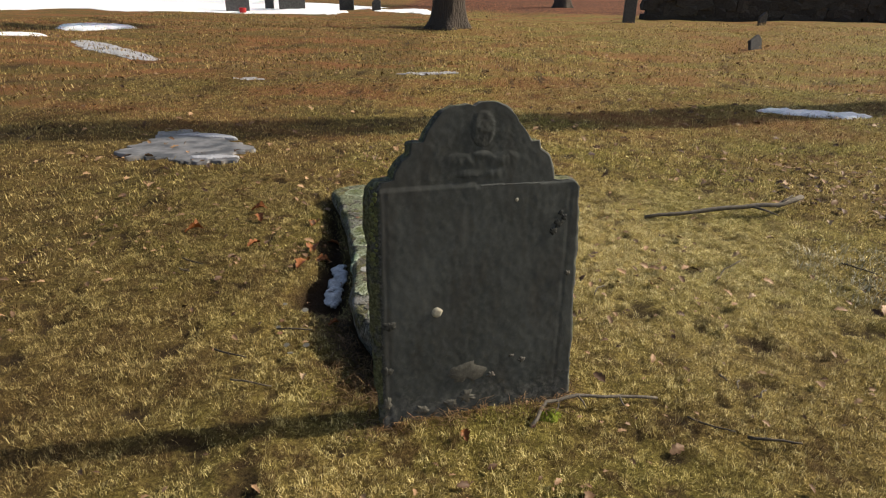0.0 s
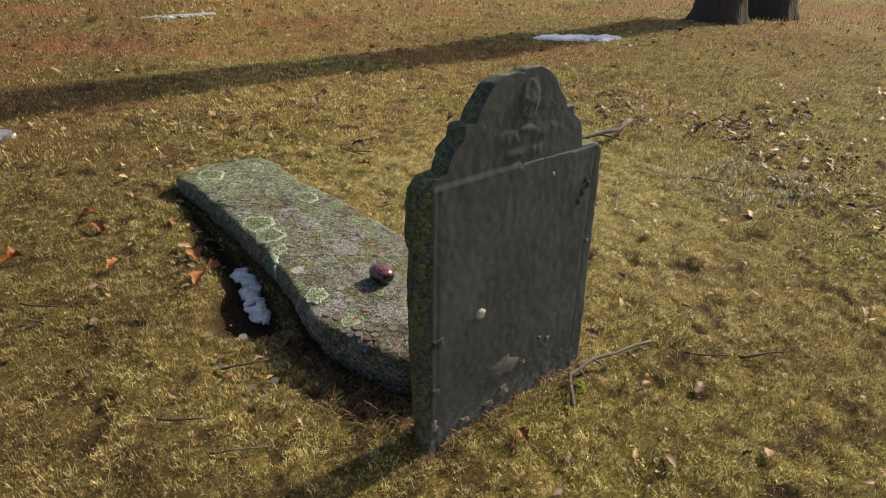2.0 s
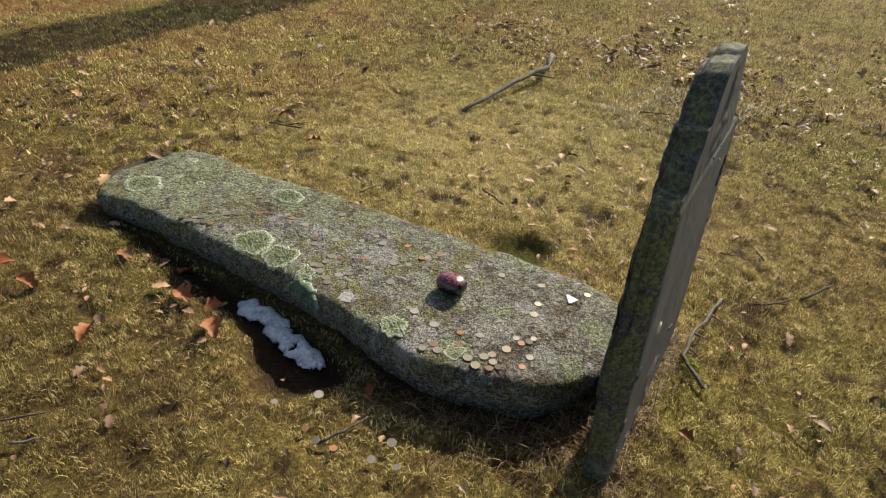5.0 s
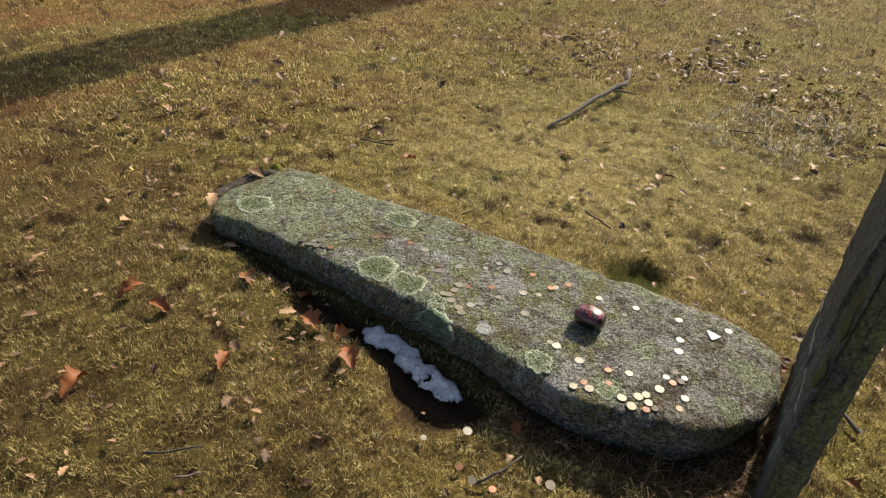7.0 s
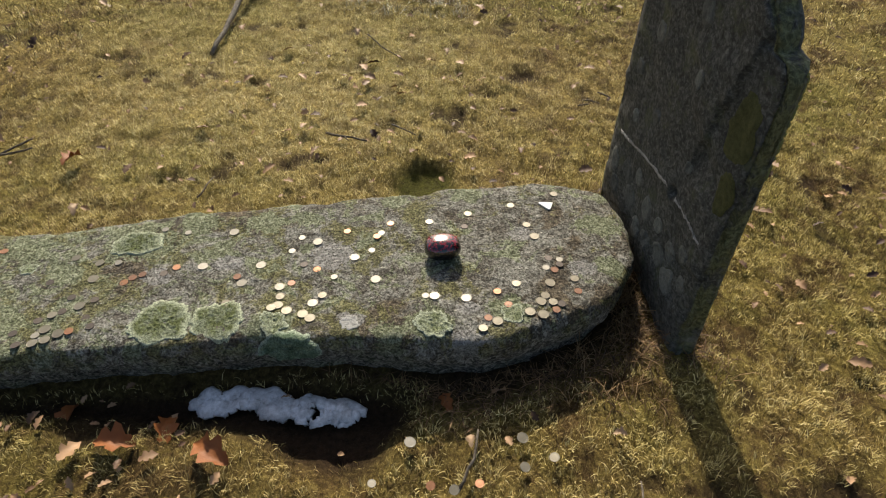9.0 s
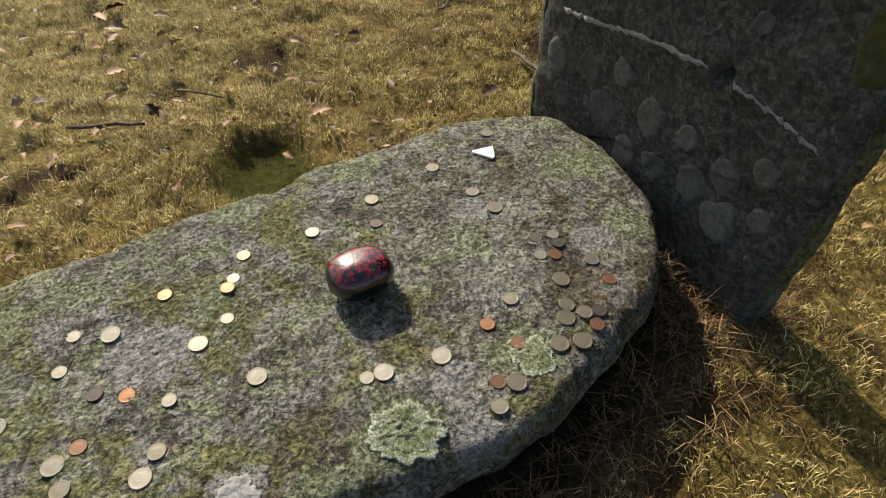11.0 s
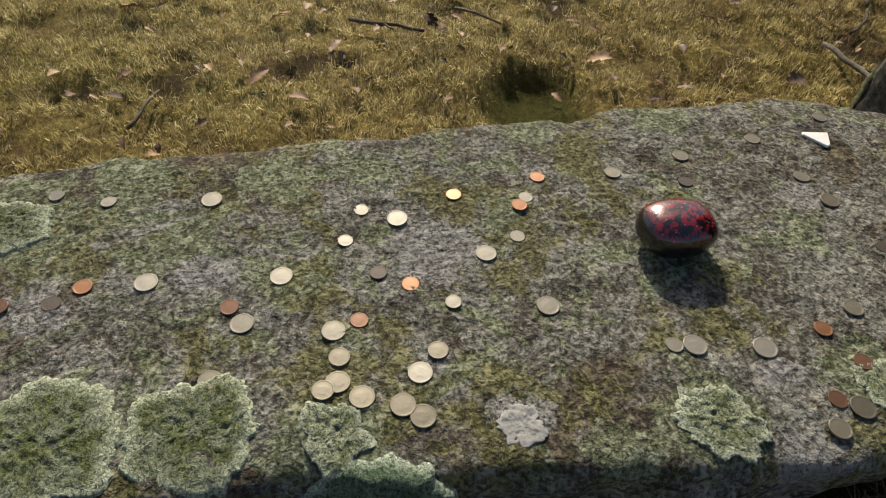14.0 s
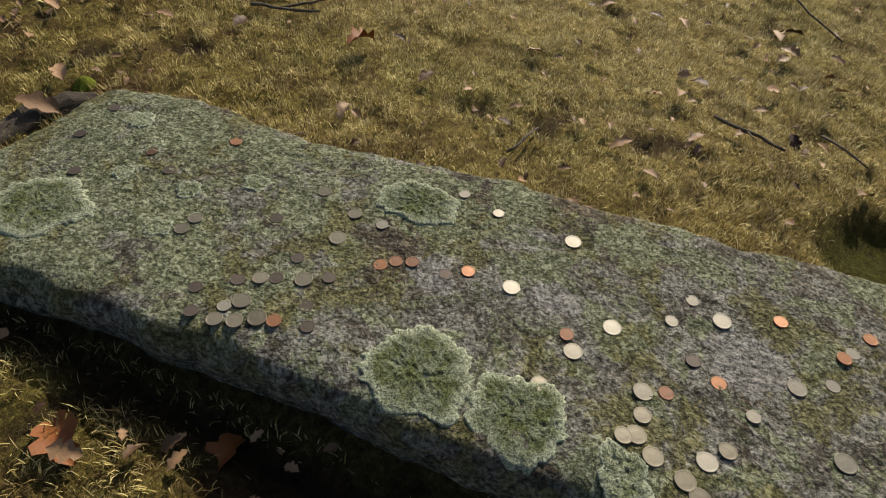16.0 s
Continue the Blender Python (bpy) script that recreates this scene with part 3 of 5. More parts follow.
def build_ground():
    xs = spread(-2.2, 2.6, 0.024, -260, 260, 1.09)
    ys = spread(0.3, 4.6, 0.024, -200, 320, 1.075)
    gx, gy = np.meshgrid(xs, ys)
    x, y = gx.ravel(), gy.ravel()
    z = turf(x, y)
    verts = np.stack([x, y, z], 1)
    me = bpy.data.meshes.new("ground")
    cols = len(xs)
    idx = np.arange(len(x)).reshape(len(ys), cols)
    quads = np.stack([idx[:-1, :-1], idx[:-1, 1:], idx[1:, 1:], idx[1:, :-1]], -1).reshape(-1, 4)
    me.from_pydata(verts.tolist(), [], quads.tolist())
    me.polygons.foreach_set("use_smooth", [True] * len(me.polygons))
    me.materials.append(M_GROUND)
    soil, moss = np.zeros(len(x)), np.zeros(len(x))
    close = (np.abs(x) < 1.4) & (y > 1.2) & (y < 4.2)
    dt = near_line(TRENCH, x[close], y[close])
    dp = near_line(PIT, x[close], y[close])
    ds = near_line(SLABS[::20], x[close], y[close])
    soil[close] = np.maximum(1 - sstep(-0.05, 0.02, dt), np.where(y[close] < 2.2, 0.9, 0.6) * (1 - sstep(0.0, np.where(y[close] < 2.2, 0.12, 0.05), ds)))
    soil = np.maximum(soil, 0.85 * bare(x, y) * (np.hypot(x, y - 2) < 14))
    moss[close] = 1 - sstep(-0.05, 0.02, dp)
    wig = np.array([noise.noise(Vector((a * 0.25, b * 0.25, 7.7))) for a, b in zip(x, y)])
    litter = sstep(0, 2.0, y - (36 - 0.32 * np.clip(x, -10, 40)) + 3 * wig) * sstep(-5, -3, x)
    for name, data in (("soil", soil), ("moss", moss), ("litter", litter)):
        me.attributes.new(name, "FLOAT", "POINT").data.foreach_set("value", data)
    me.update()
    return tagged(new("ground", me), "matted dry yellow-brown winter turf with mossy hollows", "ground", kind="structure")


build_ground()


# ---- ledger stone ----
def ledger_z(x, y):
    """Height of the worn top of the ledger stone."""
    s = (y - 1.65) / 1.9
    z = 0.119 - 0.016 * s * s + 0.02 * (x + 0.16 + 0.24 * (s - 0.5)) * 0.2
    return z + 0.006 * fbm(x * 3.1, y * 3.1, 4.0, 3)


def ledger_grain(x, y):
    """Pitting and flaking of the top."""
    g = fbm(x * 34, y * 34, 0.0, 4)
    return 0.0022 * g - 0.003 * max(0.0, fbm(x * 16, y * 16, 6.0, 3) - 0.35) + 0.0012 * fbm(x * 150, y * 150, 2.0, 2)


def ringed(loop, a, b, steps):
    """Rings from the medial line a-b out to the loop: arrays of points, ring by ring."""
    a, b = np.array(a), np.array(b)
    ab = b - a
    t = np.clip(((loop - a) @ ab) / (ab @ ab), 0, 1)
    core = a + t[:, None] * ab
    return [core + f * (loop - core) for f in steps], core


# patches of lichen on the ledger stone: x, y, radius
PALE = [(-0.318, 2.300, 0.026), (-0.115, 2.400, 0.050), (-0.27, 2.82, 0.03), (0.05, 1.93, 0.03), (-0.19, 2.66, 0.03), (-0.24, 2.03, 0.022), (-0.33, 2.02, 0.03), (-0.05, 1.76, 0.03)]
GREEN = [(-0.365, 2.475, 0.045), (-0.155, 2.930, 0.075), (-0.02, 2.62, 0.045), (0.01, 2.52, 0.035), (-0.49, 3.33, 0.085), (-0.43, 3.22, 0.06), (-0.28, 3.36, 0.07),
         (-0.300, 2.110, 0.05), (-0.225, 1.935, 0.042), (-0.345, 2.20, 0.03), (-0.47, 3.10, 0.05), (-0.22, 3.20, 0.05), (-0.05, 2.80, 0.05), (0.20, 2.10, 0.04), (0.14, 2.30, 0.035),
         (0.12, 1.72, 0.05), (-0.03, 1.69, 0.035), (-0.30, 3.05, 0.04), (-0.56, 3.20, 0.04), (-0.37, 3.48, 0.05)]


# the rounded edge of the ledger stone: inset, drop
EDGE = [(0.05, 0.0), (0.036, 0.0008), (0.025, 0.002), (0.017, 0.004), (0.011, 0.0075), (0.006, 0.013), (0.002, 0.021), (0.0, 0.031), (0.0, 0.05), (0.004, 0.075), (0.012, 0.095), (0.022, 0.12), (0.03, 0.17)]


def ledger_rim():
    """The worn outline of the ledger stone, with the way out of it at each point."""
    loop = LEDGER_LOOP.copy()
    for i, (x, y) in enumerate(loop):
        d = loop[i] - np.array([-0.17 - 0.25 * (y - 2.6), y])
        loop[i] += d / (np.linalg.norm(d) + 1e-9) * (0.010 * fbm(x * 9, y * 9, 1.0, 4))
    tang = np.roll(loop, -6, 0) - np.roll(loop, 6, 0)
    out = np.stack([-tang[:, 1], tang[:, 0]], 1)
    out /= np.linalg.norm(out, axis=1)[:, None]
    return loop, out * np.sign(((loop - loop.mean(0)) * out).sum(1).mean())


RIM, RIM_OUT = ledger_rim()


def rim_skin(i, dist, drop, proud=0.0):
    """A point of the rounded edge: i along the rim, inset and drop as in EDGE."""
    k = int(i) % len(RIM)
    f = i - math.floor(i)
    p = RIM[k] * (1 - f) + RIM[(k + 1) % len(RIM)] * f
    o = RIM_OUT[k]
    x, y = p - o * dist
    bulge = 0.009 * fbm(x * 13, y * 13, drop * 22, 4) * float(sstep(0.0, 0.03, drop))
    chip = max(0.0, fbm(x * 6, y * 6, 9.0, 4)) * 0.02 * math.exp(-((drop - 0.02) / 0.02) ** 2)
    q = p - o * (dist + chip * 0.6) + o * (bulge + proud)
    return q[0], q[1], ledger_z(x, y) - drop - chip + ledger_grain(x, y) + proud * 0.5


def build_ledger():
    n = len(LEDGER_LOOP)
    loop, out = RIM, RIM_OUT
    a, b = (0.05, 1.93), (-0.42, 3.26)
    rings, core = ringed(loop - out * 0.062, a, b, np.linspace(0.0, 1.0, 96) ** 0.85)
    verts = []
    for ring in rings:
        for x, y in ring:
            z = ledger_z(x, y) + ledger_grain(x, y)
            verts.append((x, y, z))
    for dist, drop in EDGE:
        for i in range(n):
            verts.append(rim_skin(i, dist, drop))
    faces = grid_faces(len(rings) + len(EDGE), n)
    faces = [f[::-1] for f in faces]
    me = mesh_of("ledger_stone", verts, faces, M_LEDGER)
    pale, green = [], []
    for x, y, z in verts:
        p = min(math.hypot((x - a) / 1.0, (y - b) / 1.25) / r for a, b, r in PALE)
        g = min(math.hypot((x - a) / 1.0, (y - b) / 1.3) / r for a, b, r in GREEN)
        pale.append(max(0.0, 1.5 - p))
        green.append(max(0.0, 1.5 - g))
    me.attributes.new("pale", "FLOAT", "POINT").data.foreach_set("value", pale)
    me.attributes.new("green", "FLOAT", "POINT").data.foreach_set("value", green)
    return me


ledger = tagged(new("ledger_stone", build_ledger()), "long flat grey granite grave slab covered in lichen and coins", "grave slab")


def settle(x, y):
    """The place on the ledger stone's skin for a point laid over its top and bent down over its edge."""
    d2 = ((LEDGER_LOOP - np.array([x, y])) ** 2).sum(1)
    k = int(d2.argmin())
    tang = LEDGER_LOOP[(k + 2) % len(LEDGER_LOOP)] - LEDGER_LOOP[k - 2]
    normal = np.array([-tang[1], tang[0]]) / np.linalg.norm(tang)
    if normal @ (LEDGER_LOOP[k] - LEDGER_LOOP.mean(0)) < 0:
        normal = -normal
    over = (np.array([x, y]) - LEDGER_LOOP[k]) @ normal + 0.012
    if over < -0.045:
        return x, y, ledger_z(x, y), (0.0, 0.0)
    if over < 0.012:
        inset = 0.012 - over
        drop = float(np.interp(inset, [e[0] for e in EDGE[:8]][::-1], [e[1] for e in EDGE[:8]][::-1]))
        return x, y, ledger_z(x, y) - drop, normal * 0.5
    ex, ey = LEDGER_LOOP[k] + normal * 0.004
    return ex, ey, ledger_z(ex, ey) - 0.040 - (over - 0.012), normal


def crust(cx, cy, r, stretch, turn, seed, material, name, label, height=0.005, lobes=0.16, ragged=0.10):
    """A lobed crust of lichen lying on the ledger stone."""
    rings, n = 26, 120
    verts = [(cx, cy, ledger_z(cx, cy) + height)]
    faces = []
    for k in range(1, rings + 1):
        f = k / rings
        for i in range(n):
            ang = 2 * math.pi * i / n
            rr = r * (1 + lobes * fbm(math.cos(ang) * 1.5, math.sin(ang) * 1.5, seed, 3) + ragged * fbm(math.cos(ang) * 9, math.sin(ang) * 9, seed, 4))
            u, v = rr * f * math.cos(ang) * stretch, rr * f * math.sin(ang)
            x = cx + u * math.cos(turn) - v * math.sin(turn)
            y = cy + u * math.sin(turn) + v * math.cos(turn)
            h = height * (0.55 + 0.45 * f) * (1 - f ** 14) + height * 0.9 * fbm(x * 120, y * 120, seed, 4) * (1 - f ** 6) - 0.002 * (f > 0.99)
            sx, sy, z, nrm = settle(x, y)
            up = 1.0 - 0.9 * math.hypot(*nrm)
            verts.append((sx + nrm[0] * h, sy + nrm[1] * h, z + h * up))
    faces += [(0, 1 + (i + 1) % n, 1 + i) for i in range(n)]
    faces += [tuple(q + 1 for q in f) for f in grid_faces(rings, n)]
    me = mesh_of(name, verts, faces, material)
    me.attributes.new("rim", "FLOAT", "POINT").data.foreach_set("value", [0.0] + [(k / rings) ** 3 for k in range(1, rings + 1) for _ in range(n)])
    return part(name, me, ledger, label)


for cx, cy, r, st, tw, seed, mat, label in (
    (-0.404, 2.735, 0.064, 1.15, 1.7, 3.0, M_MOSS, "grey-green leafy lichen rosette"),
    (-0.376, 2.605, 0.057, 1.20, 1.7, 8.0, M_MOSS, "grey-green leafy lichen rosette"),
    (-0.365, 2.475, 0.034, 1.10, 0.6, 11.0, M_SAGE, "pale sage-green crusty lichen"),
    (-0.305, 2.105, 0.036, 1.25, 1.2, 12.0, M_SAGE, "pale sage-green crusty lichen"),
    (-0.235, 1.925, 0.028, 1.15, 0.3, 13.0, M_SAGE, "pale sage-green crusty lichen"),
    (-0.330, 2.300, 0.022, 1.05, 0.9, 14.0, M_CRUST, "pale grey crusty lichen"),
    (-0.54, 3.36, 0.060, 1.30, 1.9, 15.0, M_MOSS, "grey-green leafy lichen rosette"),
    (-0.165, 2.93, 0.052, 1.30, 1.9, 16.0, M_MOSS, "grey-green leafy lichen rosette"),
    (-0.415, 3.335, 0.017, 1.1, 0.4, 17.0, M_SAGE, "small scalloped sage-green lichen"),
    (-0.375, 3.225, 0.020, 1.1, 0.9, 18.0, M_SAGE, "small scalloped sage-green lichen"),
    (-0.345, 3.355, 0.016, 1.2, 1.4, 19.0, M_SAGE, "small scalloped sage-green lichen"),
    (-0.295, 3.160, 0.022, 1.1, 2.0, 20.0, M_SAGE, "small scalloped sage-green lichen"),
    (-0.455, 3.190, 0.018, 1.2, 2.6, 21.0, M_SAGE, "small scalloped sage-green lichen"),
    (-0.315, 3.440, 0.024, 1.1, 0.2, 22.0, M_SAGE, "small scalloped sage-green lichen"),
):
    crust(cx, cy, r, st, tw, seed, mat, "lichen_patch", label, 0.004 if r > 0.03 else 0.0022, 0.26 if mat is M_MOSS else 0.40, 0.09 if mat is M_MOSS else 0.11)


def side_patch(x, y, along, down, height):
    """An oval crust of lichen folded over the rounded edge."""
    k0 = int(((RIM - np.array([x, y])) ** 2).sum(1).argmin())
    step = float(np.linalg.norm(RIM[k0 + 1] - RIM[k0]))
    arc = [0.0]
    for (d0, z0), (d1, z1) in zip(EDGE, EDGE[1:]):
        arc.append(arc[-1] + math.hypot(d1 - d0, z1 - z0))
    mid = float(np.interp(0.036, [e[1] for e in EDGE], arc))
    n, rings = 90, 14
    verts = []
    for k in range(rings + 1):
        f = k / rings
        for i in range(n):
            a = 2 * math.pi * i / n
            r = f * (1 + 0.22 * fbm(math.cos(a) * 2, math.sin(a) * 2, 4.0, 4))
            b = min(max(mid + r * math.sin(a) * down, 0.0), arc[-1])
            dist, drop = np.interp(b, arc, [e[0] for e in EDGE]), np.interp(b, arc, [e[1] for e in EDGE])
            lump = height * (1 - f ** 10) * (1 + 0.3 * fbm(a * 3, f * 9, 1.0, 3)) - 0.003 * (k == rings)
            verts.append(rim_skin(k0 + r * math.cos(a) * along / step, float(dist), float(drop), lump))
    me = mesh_of("lichen_patch", verts, grid_faces(rings + 1, n), M_MOSS_DARK)
    me.attributes.new("rim", "FLOAT", "POINT").data.foreach_set("value", [(k / rings) ** 8 for k in range(rings + 1) for _ in range(n)])
    return part("lichen_patch", me, ledger, "smooth sage-green lichen oval on the edge")


side_patch(-0.41, 2.425, 0.076, 0.050, 0.010)


# ---- headstone ----
HEAD_AT = Vector((0.08, 1.5267, 0.0))
HEAD_AX = Vector((0.9579, 0.2872, 0.0))
HEAD_UP = Vector((-0.007, 0.023, 0.9997))
HEAD_N = HEAD_UP.cross(HEAD_AX).normalized()
HEAD = [(-0.246, -0.10), (-0.249, 0.038), (-0.257, 0.137), (-0.265, 0.345), (-0.27, 0.543), (-0.272, 0.68), (-0.266, 0.729), (-0.248, 0.753), (-0.203, 0.757),
        (-0.197, 0.782), (-0.183, 0.803), (-0.156, 0.824), (-0.151, 0.855), (-0.12, 0.857), (-0.109, 0.887), (-0.067, 0.938), (-0.036, 0.95),
        (0.006, 0.954), (0.022, 0.947), (0.04, 0.959), (0.085, 0.957), (0.12, 0.94), (0.147, 0.912), (0.183, 0.862), (0.19, 0.845), (0.216, 0.845), (0.221, 0.822),
        (0.249, 0.802), (0.263, 0.763), (0.269, 0.734), (0.331, 0.729), (0.349, 0.711), (0.355, 0.624), (0.36, 0.492), (0.365, 0.35), (0.373, 0.207), (0.379, 0.085), (0.38, -0.12)]


def relief(u, v):
    """Carving on the front of the headstone, in metres proud of it."""
    z = 0.0
    left = u + 0.272 - 0.55 * max(0.0, v - 0.74) if v < 0.95 else 1.0
    if left < 0.036 and v > 0.02:
        z -= 0.030 * ((0.036 - max(left, 0.0)) / 0.036) ** 1.3 * min(1.0, (v - 0.02) / 0.1)
    if v > 0.731 - 0.012 * (u - 0.03):
        z -= 0.0035
        d = math.hypot((u - 0.046) / 0.034, (v - 0.885) / 0.048)
        z += 0.0034 * max(0.0, 1 - d * d) ** 0.5 + 0.0012 * fbm(u * 60, v * 60, 4.0, 3) if d < 1 else 0
        for s in (-1, 1):
            w = math.hypot((u - 0.046 - s * 0.055) / 0.055, (v - 0.797 - 0.10 * abs(u - 0.046)) / 0.020)
            z += 0.0020 * max(0.0, 1 - w * w) * (1 + 0.8 * fbm(u * 50, v * 50, 3.0, 3))
            w = math.hypot((u - 0.046 - s * 0.035) / 0.04, (v - 0.762) / 0.012)
            z += 0.0025 * max(0.0, 1 - w * w) * (1 + 0.9 * fbm(u * 60, v * 60, 5.0, 3))
        w = math.hypot((u - 0.046) / 0.03, (v - 0.815) / 0.012)
        z += 0.003 * max(0.0, 1 - w * w)
    elif -0.235 < u < 0.335:
        for edge in (-0.222, 0.318):
            if abs(u - edge) < 0.004:
                z -= 0.0006
    return z


def thinning(v):
    """The slab grows thinner towards its top."""
    return 1.0 - 0.05 * float(sstep(0.35, 0.9, v))


def back_depth(u, v):
    """Depth of the rough-hewn back of the headstone behind its front."""
    hack = 0.009 * fbm(u * 5, v * 5, 12.0, 5) + 0.003 * fbm(u * 26, v * 26, 14.0, 3)
    scar = 0.012 * max(0.0, fbm(u * 4 + 3, v * 7, 20.0, 3) - 0.1)
    hole = -0.034 * math.exp(-(((u + 0.055) / 0.013) ** 2 + ((v - 0.345) / 0.013) ** 2))
    line = u + 0.135 + 0.30 * (v - 0.62) + 0.012 * fbm(u * 20, v * 20, 5.0, 3)
    plate = -0.011 * float(1 - sstep(-0.004, 0.004, line)) * float(sstep(0.40, 0.48, v) * (1 - sstep(0.78, 0.80, v)))
    ledge = 0.006 * float(sstep(0.0, 0.010, 0.16 - 0.35 * u - v + 0.02 * fbm(u * 12, v * 12, 7.0, 3)))
    return (0.068 - 0.022 * u + 0.6 * hack + scar) * thinning(v) + hole + plate - ledge


def top_slope(v, d):
    """How far the worn top falls away towards the back."""
    return 0.016 * float(sstep(0.78, 0.95, v)) * min(1.0, max(0.0, d) / 0.066) ** 1.5


def build_headstone():
    n = 420
    loop = even_loop(HEAD, n)
    for i, (u, v) in enumerate(loop):
        loop[i] += np.array([0.0035 * fbm(u * 22, v * 22, 3.0, 4), 0.0035 * fbm(u * 22, v * 22, 8.0, 4)])
    steps = np.linspace(0.0, 0.975, 62)
    rings, core = ringed(loop, (0.05, 0.16), (0.046, 0.82), steps)
    thick = 0.066

    def world(u, v, d):
        return HEAD_AT + HEAD_AX * u + HEAD_UP * v + HEAD_N * d

    verts, wear = [], []
    for ring in rings:
        for u, v in ring:
            flake = 0.0015 * max(0, fbm(u * 9, v * 9, 2.0, 4) - 0.15)
            verts.append(world(u, v, -relief(u, v) + flake + 0.0006 * fbm(u * 45, v * 45, 1.0, 3)))
            wear.append(min(1.0, max(0.0, (-0.232 + 0.55 * max(0.0, v - 0.74) - u) / 0.012)))
    side = [(0.99, 0.012), (1.0, 0.018), (1.003, 0.024), (0.998, 0.032), (1.003, 0.040), (0.998, 0.052), (0.985, 0.062), (0.965, thick)]
    for f, depth in side:
        for i in range(n):
            u, v = core[i] + f * (loop[i] - core[i])
            d = depth * thinning(v) + 0.014 * float(sstep(0.60, 0.80, v)) * (1 - depth / 0.066)
            e = 0.007 * fbm(u * 14, v * 14, d * 90, 4)
            verts.append(world(u + e, v + 0.5 * e - top_slope(v, d), max(d - (0.010 if f < 0.995 else 0.008 if d < 0.02 else 0), 0.004 - relief(u, v) if depth < 0.06 else 0)))
            wear.append(1.0)
    for f in steps[::-1]:
        for i in range(n):
            u, v = core[i] + f * (loop[i] - core[i])
            verts.append(world(u, v - top_slope(v, 0.066) * f ** 6, back_depth(u, v) - 0.012 * f ** 24))
            wear.append(0.6)
    me = mesh_of("headstone", verts, grid_faces(len(steps) * 2 + len(side), n), M_SLATE)
    me.attributes.new("weathered", "FLOAT", "POINT").data.foreach_set("value", wear)
    return me


headstone = tagged(new("headstone", build_headstone()), "weathered dark slate headstone with carved rounded tympanum, slightly leaning", "headstone")


def blotch(u, v, r, stretch, seed, material, name, label, lobes=0.3, depth=0.0):
    n, rings = 40, 3
    verts = [HEAD_AT + HEAD_AX * u + HEAD_UP * v + HEAD_N * (depth - 0.0035 - relief(u, v))]
    for k in range(1, rings + 1):
        f = k / rings
        for i in range(n):
            a = 2 * math.pi * i / n
            rr = r * f * (1 + lobes * fbm(math.cos(a) * 1.6, math.sin(a) * 1.6, seed, 4))
            uu, vv = u + rr * math.cos(a) * stretch, v + rr * math.sin(a)
            verts.append(HEAD_AT + HEAD_AX * uu + HEAD_UP * vv + HEAD_N * (depth - 0.0035 * (1 - f ** 6) - relief(uu, vv) + 0.0015 * (f == 1)))
    faces = [(0, 1 + (i + 1) % n, 1 + i) for i in range(n)] + [tuple(q + 1 for q in f) for f in grid_faces(rings, n)]
    return part(name, mesh_of(name, verts, faces, material), headstone, label)


blotch(-0.076, 0.354, 0.017, 1.05, 2.0, M_SPOT, "lichen_spot", "cream round lichen spot", 0.12)
blotch(0.014, 0.135, 0.042, 1.45, 4.0, M_STAIN, "lichen_spot", "cream irregular lichen spot", 0.5)
blotch(0.153, 0.683, 0.006, 1.0, 6.0, M_SPOT, "lichen_spot", "cream round lichen spot", 0.2)
blotch(-0.218, 0.328, 0.018, 1.2, 7.0, M_BLOT, "lichen_spot", "black lichen blot", 0.5)
blotch(-0.230, 0.174, 0.018, 1.0, 9.0, M_BLOT, "lichen_spot", "black lichen blot", 0.5)
blotch(-0.230, 0.060, 0.026, 0.6, 31.0, M_STAIN, "lichen_spot", "cream irregular lichen spot", 0.4)
for k in range(16):
    v = 0.52 + 0.0145 * k
    blotch(-0.252 + 0.006 * math.sin(5.0 * k), v, 0.005 + 0.003 * math.sin(2.3 * k) ** 2, 0.8, 40.0 + k, M_EDGE_LICHEN, "lichen_spot", "yellow-green lichen along the edge", 0.7)
for u, v, r, seed in ((0.287, 0.603, 0.015, 11.0), (0.272, 0.580, 0.012, 12.0), (0.304, 0.620, 0.009, 13.0), (0.292, 0.635, 0.008, 14.0)):
    blotch(u, v, r, 1.0, seed, M_BLOT, "lichen_spot", "black lichen blot", 0.7)
for u, v, r, seed in ((0.20, 0.155, 0.008, 15.0), (0.165, 0.175, 0.006, 16.0), (0.10, 0.115, 0.010, 17.0), (-0.03, 0.03, 0.016, 18.0), (0.02, 0.045, 0.02, 19.0), (-0.12, 0.02, 0.018, 20.0), (0.33, 0.44, 0.007, 21.0)):
    blotch(u, v, r, 1.5, seed, M_STAIN, "lichen_spot", "pale lichen fleck", 0.7)


def back_crust(points, width, seed, material, name, label):
    """A crust or vein along the back of the headstone."""
    rs = random.Random(seed)
    pts = []
    for (u0, v0), (u1, v1) in zip(points, points[1:]):
        for t in np.linspace(0, 1, 14, endpoint=False):
            pts.append((u0 + (u1 - u0) * t + rs.uniform(-0.003, 0.003), v0 + (v1 - v0) * t + rs.uniform(-0.003, 0.003)))
    verts = []
    for u, v in pts:
        w = width * rs.uniform(0.35, 1.0)
        for k, (off, h) in enumerate(((-1, -0.002), (-0.5, 0.0015), (0.5, 0.0015), (1, -0.002))):
            uu, vv = u + off * w * 0.8, v + off * w * 0.6
            verts.append(HEAD_AT + HEAD_AX * uu + HEAD_UP * vv + HEAD_N * (back_depth(uu, vv) + h))
    return part(name, mesh_of(name, verts, grid_faces(len(pts), 4, False), material), headstone, label)


